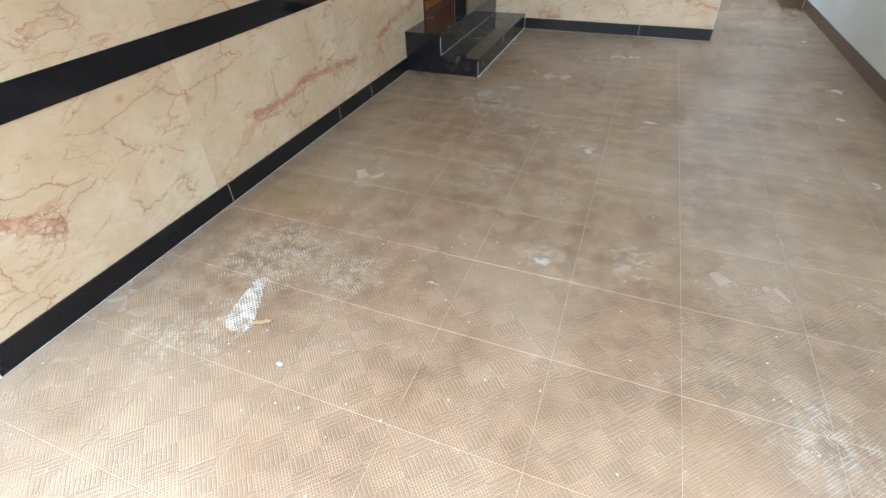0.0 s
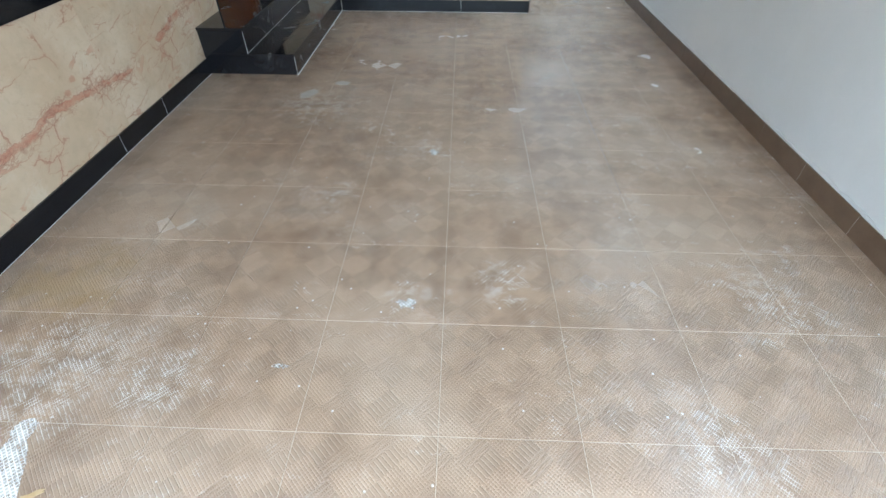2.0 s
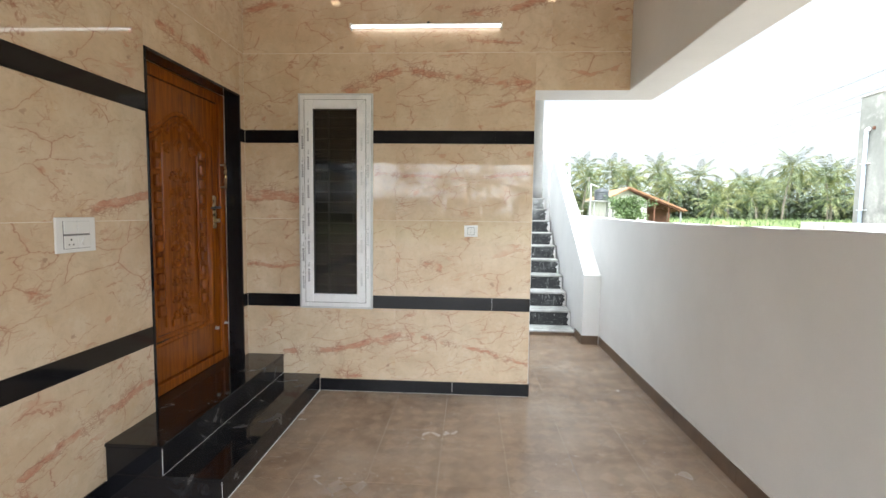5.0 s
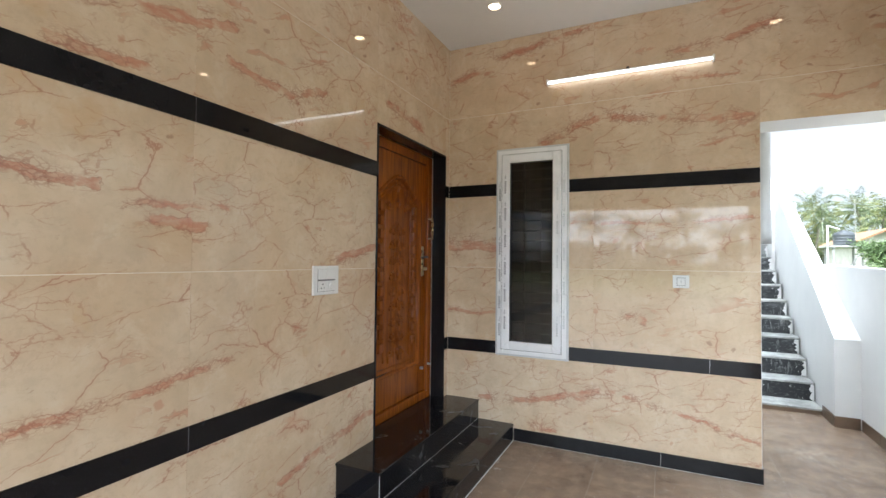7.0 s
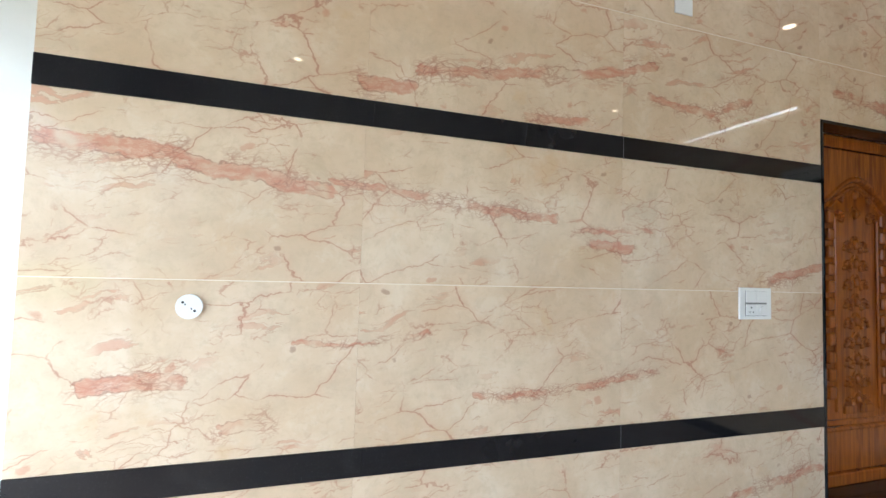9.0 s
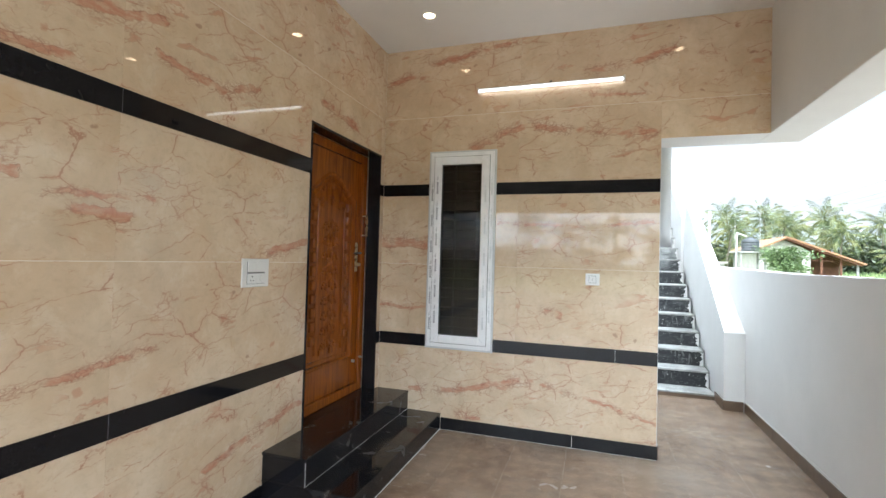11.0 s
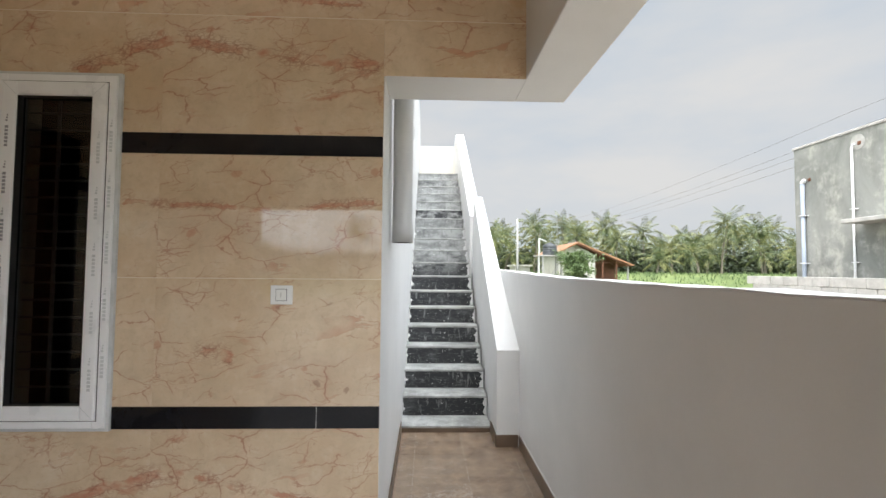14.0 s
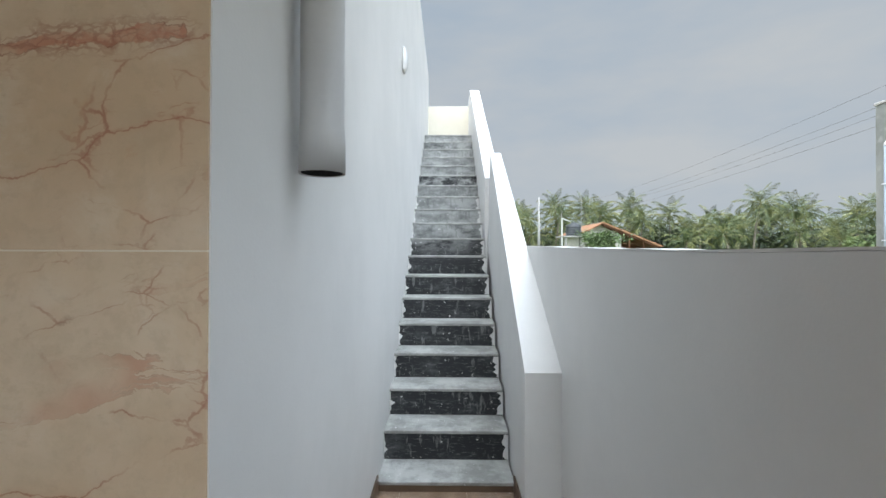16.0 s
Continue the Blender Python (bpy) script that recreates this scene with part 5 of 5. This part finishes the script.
def frond(bm, rng, length, az, rise, droop):
    """One feather leaf: a bending rib with many narrow hanging leaflets on both sides."""
    n = 12
    rib = []
    p = Vector((0, 0, 0))
    pitch = rise
    for i in range(n + 1):
        rib.append(p.copy())
        step = length / n
        p = p + Vector((math.cos(az) * math.cos(pitch), math.sin(az) * math.cos(pitch), math.sin(pitch))) * step
        pitch -= droop / n * (0.4 + 1.2 * i / n)
    side = Vector((-math.sin(az), math.cos(az), 0))
    for i in range(n):
        a, b = rib[i], rib[i + 1]
        w = 0.030 * (1 - i / n) + 0.006
        bm.faces.new([bm.verts.new(q) for q in (a - side * w, a + side * w, b + side * w, b - side * w)])
    m = 34
    for i in range(4, m):
        t = i / m
        k = min(n - 1, int(t * n))
        a = rib[k].lerp(rib[k + 1], t * n - k)
        along = (rib[k + 1] - rib[k]).normalized()
        ll = length * 0.25 * math.sin(math.pi * min(1.0, 0.20 + t * 0.78)) ** 0.6 * rng.uniform(0.75, 1.1)
        for s in (-1, 1):
            d = side * s * rng.uniform(0.55, 0.8) + along * 0.75 + Vector((0, 0, -0.20 - 0.45 * rng.random()))
            d.normalize()
            w = along * (0.024 + 0.010 * rng.random())
            mid = a + d * ll * 0.55
            tip = a + d * ll - Vector((0, 0, 0.22 * ll))
            v = [bm.verts.new(q) for q in (a - w * 0.4, a + w * 0.4, mid + w, tip, mid - w)]
            bm.faces.new(v)


def palm(seed, height):
    rng = random.Random(seed)
    t = thing("coconut_palm", "tall coconut palm with a full feathery crown", "palm tree", "coconut grove")
    bm = bmesh.new()
    lean = rng.uniform(0, 6.28)
    bend = rng.uniform(0.3, 1.1)
    rings = []
    m = 12
    for i in range(m + 1):
        s = i / m
        c = Vector((math.cos(lean) * bend * s * s, math.sin(lean) * bend * s * s, height * s))
        r = 0.17 * (1 - 0.45 * s) + (0.10 * (1 - s * 8) if s < 0.12 else 0) + (0.012 if i % 2 else 0)
        rings.append([bm.verts.new(c + Vector((r * math.cos(a), r * math.sin(a), 0))) for a in [2 * math.pi * j / 9 for j in range(9)]])
    for a, b in zip(rings[:-1], rings[1:]):
        for j in range(9):
            bm.faces.new((a[j], a[(j + 1) % 9], b[(j + 1) % 9], b[j]))
    part("trunk", bm, M_TRUNK, t, smooth=True)
    bm = bmesh.new()
    k = rng.randint(19, 25)
    for i in range(k):
        u = i / k
        rise = 1.42 - 2.15 * u + rng.uniform(-0.2, 0.2)
        frond(bm, rng, rng.uniform(3.1, 4.3), i * 2.399 + rng.uniform(-0.25, 0.25), rise, rng.uniform(1.0, 1.7))
    crown = part("crown", bm, M_PALM, t)
    crown.location = (math.cos(lean) * bend, math.sin(lean) * bend, height)
    return t


rng = random.Random(77)
kinds = [palm(100 + i, h) for i, h in enumerate((4.9, 6.0, 6.8, 7.7, 8.7, 2.4, 3.6))]
spots = []
for row, y in enumerate((76.0, 84.0, 93.0, 103.0)):
    x = 4.0 + row * 1.2
    while x < 6 + y * 0.95:
        spots.append((x + rng.uniform(-1.2, 1.2), y + rng.uniform(-2.5, 2.5), row))
        x += rng.uniform(5.6, 9.6) if row < 2 else rng.uniform(4.8, 7.4)
x = 8.0
while x < 86:
    spots.append((x, 72 + rng.uniform(0, 10), -1))
    x += rng.uniform(3.4, 6.0)
for i, (x, y, row) in enumerate(spots):
    kind = rng.choice((5, 6, 6)) if row < 0 else rng.randrange(5)
    copy_thing(kinds[kind], pose(x, y, 0.7 if row < 0 else row * 0.25 + 0.3, 0, 0, rng.uniform(0, 360)))
for i, kd in enumerate(kinds):
    kd.matrix_world = pose(50 + 6 * i, 112, 0.4)
# the same grove goes on across the road, seen in the polished tiles
for i in range(26):
    x = -60 + i * 4.6 + rng.uniform(-1, 1)
    copy_thing(kinds[rng.randrange(5) if x > -10 else rng.choice((5, 6))], pose(x, -62 - rng.uniform(0, 14), -0.35, 0, 0, rng.uniform(0, 360)))


def clumps(seed, count, place, size, leaf_size):
    rng = random.Random(seed)
    verts, faces = [], []
    for c in range(count):
        o = place(rng)
        for j in range(26):
            d = Vector((rng.gauss(0, 1), rng.gauss(0, 1), rng.gauss(0, 0.8)))
            d = o + d.normalized() * size * rng.uniform(0.3, 1.0)
            u = Vector((rng.gauss(0, 1), rng.gauss(0, 1), rng.gauss(0, 0.6))).normalized() * leaf_size * rng.uniform(0.6, 1.3)
            w = u.cross(Vector((rng.gauss(0, 1), rng.gauss(0, 1), rng.gauss(0, 1)))).normalized() * leaf_size * 0.35
            k = len(verts)
            verts += [d - u, d + w, d + u, d - w]
            faces.append((k, k + 1, k + 2, k + 3))
    me = bpy.data.meshes.new("leaves")
    me.from_pydata([tuple(v) for v in verts], [], faces)
    return me


# dark leaf colour carries the shade beneath the crowns
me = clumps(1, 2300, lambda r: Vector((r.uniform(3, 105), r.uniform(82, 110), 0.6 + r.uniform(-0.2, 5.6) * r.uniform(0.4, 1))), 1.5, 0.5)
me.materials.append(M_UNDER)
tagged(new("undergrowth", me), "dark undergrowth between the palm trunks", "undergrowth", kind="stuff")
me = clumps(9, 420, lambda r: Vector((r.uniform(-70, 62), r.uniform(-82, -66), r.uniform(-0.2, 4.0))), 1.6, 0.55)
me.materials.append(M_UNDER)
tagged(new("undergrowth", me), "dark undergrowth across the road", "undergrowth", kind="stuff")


def leafy_tree(name, label, at, count, place, size, leaf_size):
    t = thing(name, label, "tree", at=at)
    bm = addtube(bmesh.new(), (0, 0, 0), (0.1, 0, 1.6), 0.10, 8, 0.06)
    addtube(bm, (0.1, 0, 1.5), (0.8, 0.2, 2.4), 0.05, 6, 0.02)
    addtube(bm, (0.1, 0, 1.5), (-0.7, -0.2, 2.3), 0.05, 6, 0.02)
    addtube(bm, (0.1, 0, 1.5), (0.2, 0.5, 2.8), 0.05, 6, 0.02)
    part("trunk", bm, M_TRUNK, t)
    me = clumps(31, count, place, size, leaf_size)
    me.materials.append(M_BUSH)
    o = new("crown", me)
    o.parent = t
    return t


leafy_tree("garden_tree", "small spreading green tree beside the water tank", pose(11.05, 34.0, -0.35), 190, lambda r: Vector((r.gauss(0, 0.52), r.gauss(0, 0.55), 2.05 + 0.55 * r.choice((-1.3, -0.4, 0.4, 1.0, 1.4)) + r.gauss(0, 0.12))), 0.36, 0.11)
leafy_tree("banana_clump", "bright green shrub clump at the grove's edge", pose(46.0, 54.5, -0.35), 70, lambda r: Vector((r.gauss(0, 1.1), r.gauss(0, 0.7), 1.5 + r.gauss(0, 0.8))), 0.6, 0.34)

# ---- loose marks on the floor ----


def splat(name, label, x, y, rx, ry, material, seed, turn=0.0, z=0.0006, ragged=0.35):
    """A thin ragged patch lying on the tiles."""
    rng = random.Random(seed)
    n = 22
    pts = []
    for i in range(n):
        a = 2 * math.pi * i / n
        k = 1 + rng.uniform(-ragged, ragged)
        px, py_ = rx * k * math.cos(a), ry * k * math.sin(a)
        pts.append((x + px * math.cos(turn) - py_ * math.sin(turn), y + px * math.sin(turn) + py_ * math.cos(turn)))
    ob = part(name, prism(pts, "z", 0.0, z + 0.0006), material)
    return tagged(ob, label, "stain", kind="stuff")


pts = [(-0.935 + 0.031 * math.cos(radians(a)), 1.222 + 0.034 * math.sin(radians(a))) for a in range(-40, 221, 20)]
pts += [(-0.962, 1.165), (-0.955, 1.11), (-0.942, 1.05), (-0.925, 1.00), (-0.88, 0.985), (-0.83, 0.995), (-0.818, 1.03), (-0.842, 1.08), (-0.87, 1.14), (-0.897, 1.18)]
order = [(x + rng.uniform(-0.004, 0.004), y + rng.uniform(-0.004, 0.004)) for x, y in pts]
tagged(part("lime_spill", prism(order, "z", 0.0, 0.0010), M_LIMEFILM), "dried white lime spill on the floor tile", "stain", kind="stuff")
splat("ochre_stain", "ochre stain at the lime spill's edge", -0.80, 1.055, 0.035, 0.007, M_RUSTY, 3, 0.5, 0.002)
splat("plaster_chip", "flat white plaster chip on the tile", 0.130, 2.775, 0.030, 0.022, M_LIMEFILM, 4, ragged=0.5)
splat("plaster_chip", "flat white plaster chip on the tile", 0.082, 1.725, 0.030, 0.020, M_LIMEFILM, 5, ragged=0.5)
splat("plaster_chip", "flat white plaster chip on the tile", -0.285, 1.455, 0.024, 0.008, M_LIMEFILM, 6)
splat("cement_patch", "pale dried cement patch on the tile", -0.70, 3.47, 0.045, 0.075, M_CEMENT, 7, -0.5, ragged=0.15)
splat("cement_patch", "pale dried cement patch on the tile", -0.52, 3.64, 0.050, 0.035, M_CEMENT, 8, ragged=0.15)
peb = bmesh.new()
bmesh.ops.create_icosphere(peb, subdivisions=2, radius=0.011, matrix=Matrix.Translation((-0.615, 0.918, 0.007)) @ Matrix.Diagonal((1.2, 0.8, 0.7, 1)))
tagged(part("pebble", peb, M_STONE), "small grey pebble lying on the floor", "pebble")

# ---- cladding tiles, bands, skirting and floor tiles ----
rng = random.Random(4)


def clad(name, lo, hi, material, parent, bev=0.0004):
    part(name, box(lo, hi, bev), material, parent)


J = 0.0003
ROWS_Z = [(0.1005, 0.699), (0.805, 1.4205), (1.4235, 2.031), (2.135, 2.7315), (2.7345, CEIL)]
BANDS_Z = [(0.0, 0.100), (0.700, 0.804), (2.032, 2.134)]
# door wall
for r, (z0, z1) in enumerate(ROWS_Z):
    edges = [0.56, 0.42 + 1.2, 0.42 + 2.4, DY0, DY1, FY]
    for a, b in zip(edges[:-1], edges[1:]):
        if a == DY0:
            if z1 <= DZ1:
                continue
            clad("marble_tile", (WB, a + J, max(z0, DZ1 + J)), (LX, b - J, z1), M_MARBLE_L, wall_west)
        else:
            clad("marble_tile", (WB, a + J / 2, z0), (LX, b - J / 2, z1), M_MARBLE_L, wall_west)
for r, (z0, z1) in enumerate(BANDS_Z):
    proud = 0.009 if r == 0 else 0.004
    ends = [0.56, 1.671, 2.70, 3.14, SY - 0.002] if r == 0 else [0.56, 1.65, 2.822, DY0 - 0.002]
    for a, b in zip(ends[:-1], ends[1:]):
        clad("granite_band", (WB, a + J / 2, z0), (LX + proud, b - J / 2, z1), M_GRANITE, wall_west)
    if r:
        clad("granite_band", (WB, DY1 + 0.002, z0), (LX + proud, FY - 0.006, z1), M_GRANITE, wall_west)
part("skirting_end", box((LX + 0.001, 0.552, 0.0), (LX + 0.010, 0.5595, 0.10)), M_GROUT_W, wall_west, "pale cement on the skirting's end")
for z in (1.4205, 2.7315):
    for a, b in ((0.56, DY0), (DY1, FY)) if z < 2 else ((0.56, FY),):
        part("grout_line", box((WB, a + 0.001, z), (LX - 0.0006, b - 0.001, z + 0.003)), M_GROUT_F, wall_west, "cream grout line")
    for a, b in ((LX + 0.002, WX0), (WX1, WE)) if z < 2 else ((LX + 0.002, BIN),):
        part("grout_line", box((a + 0.001, FY + 0.0006, z), (b - 0.001, NB, z + 0.003)), M_GROUT_F, wall_north, "cream grout line")
# window wall
for r, (z0, z1) in enumerate(ROWS_Z):
    edges = [LX + 0.001, WX0, WX1, -0.222, WE] if r in (1, 2) else [LX + 0.001, -0.222, WE]
    if r == 3:
        edges = [LX + 0.001, WX0, WX1, -0.222, WE, BIN]
    if r == 4:
        edges = [LX + 0.001, -0.222, 0.98, BIN]
    for a, b in zip(edges[:-1], edges[1:]):
        lo, hi = z0, z1
        if a == WX0:
            if r != 3:
                continue
            lo = WZ1 + J
        if r == 3 and a == WE:
            lo = SOFFIT
        clad("marble_tile", (a + J / 2, FY, lo), (b - J / 2, NB, hi), M_MARBLE_F, wall_north)
for r, (z0, z1) in enumerate(BANDS_Z):
    proud = 0.009 if r == 0 else 0.004
    spans = [(-0.848, 0.25), (0.25, WE + 0.008)] if r == 0 else [(LX + 0.006, WX0 - 0.005), (WX1 + 0.005, 0.562), (0.562, WE)]
    for a, b in spans:
        clad("granite_band", (a + J / 2, FY - proud, z0), (b - J / 2, NB, z1), M_GRANITE, wall_north)
# pale joint cement between the granite lengths
for y, r in ((1.671, 0), (2.70, 0), (3.14, 0), (2.822, 1), (2.822, 2)):
    w = 0.0009 if r == 0 else 0.0004
    part("joint", box((LX, y - w, BANDS_Z[r][0]), (LX + (0.0093 if r == 0 else 0.0043), y + w, BANDS_Z[r][1])), M_FILM if r == 0 else M_MARK, wall_west, "thin pale joint cement")
for x, r in ((0.25, 0), (0.562, 1)):
    part("joint", box((x - 0.0009, FY - (0.0093 if r == 0 else 0.0043), BANDS_Z[r][0]), (x + 0.0009, FY, BANDS_Z[r][1])), M_GROUT_W, wall_north, "thin pale joint cement")
part("skirting_foot", box((LX + 0.009, 0.56, 0.0), (LX + 0.0105, SY - 0.002, 0.0012)), M_GROUT_W, wall_west, "pale cement smear under the skirting")
part("skirting_foot", box((-0.846, FY - 0.0115, 0.0), (WE, FY - 0.009, 0.0014)), M_GROUT_W, wall_north, "pale cement smear under the skirting")
part("open_joint", box((TX0 + 2 * TILE - 0.0015, 2.43, -0.001), (TX0 + 2 * TILE + 0.0015, 4.42, 0.0008)), M_SKIRT, floor, "dark open joint between the tiles")
# brown skirting along the boundary wall and the house side
y = -0.2
while y < 6.90:
    y1 = min(y + TILE, 6.915)
    clad("skirting_tile", (RX - 0.010, y + 0.001, 0.0), (RX, y1 - 0.001, 0.098 + rng.uniform(-0.002, 0.002)), M_SKIRT, wall_east)
    part("skirting_joint", box((RX - 0.0085, y1 - 0.001, 0.0), (RX, y1 + 0.001, 0.095)), M_GROUT_W, wall_east)
    y += TILE
house_skirt = thing("baseboard", "brown tile skirting along the white house side", "baseboard", kind="structure")
y = FY + 0.02
while y < 7.2:
    y1 = min(y + TILE, 7.296)
    clad("skirting_tile", (WE + 0.006, y + 0.001, 0.0), (WE + 0.016, y1 - 0.001, 0.098), M_SKIRT, house_skirt)
    y += TILE
# ragged lower edge of the wall paint above the skirting
pts = []
for i in range(178):
    yy = -0.15 + i * 0.04
    pts.append((yy, 0.106 + rng.uniform(0.0, 0.012)))
part("paint_edge", prism([(-0.15, 0.096)] + pts + [(6.9, 0.096)], "x", RX - 0.004, RX + 0.001), M_WHITE, wall_east)

# floor tiles, one mesh for whole ones
tile_me = mesh_of(box((0, 0, -0.012), (TILE - 0.0016, TILE - 0.0016, 0.0), 0.0007), "floor_tile", M_FLOOR)
ix0, ix1 = -5, 5
for ix in range(ix0, ix1):
    for iy in range(-5, 16):
        x0, y0 = TX0 + ix * TILE, TY0 + iy * TILE
        xa, xb = max(x0, LX + 0.002), min(x0 + TILE, RX - 0.001)
        ya, yb = max(y0, -0.6), min(y0 + TILE, 7.298)
        if xb - xa < 0.01 or yb - ya < 0.01:
            continue
        if ya > FY - 0.001 and xb <= WE:
            continue
        if ya < FY < yb and xb <= WE:
            yb = FY - 0.001
        if ya >= FY - TILE and xa < WE < xb and ya >= FY:
            xa = WE + 0.008
        if xb - xa > TILE - 0.003 and yb - ya > TILE - 0.003:
            o = new("floor_tile", tile_me)
            o.parent = floor
            o.location = (x0 + 0.0008, y0 + 0.0008, rng.uniform(-0.0004, 0.0))
        else:
            part("floor_tile", box((xa + 0.0008, ya + 0.0008, -0.012), (xb - 0.0008, yb - 0.0008, -0.0002), 0.0007), M_FLOOR, floor)
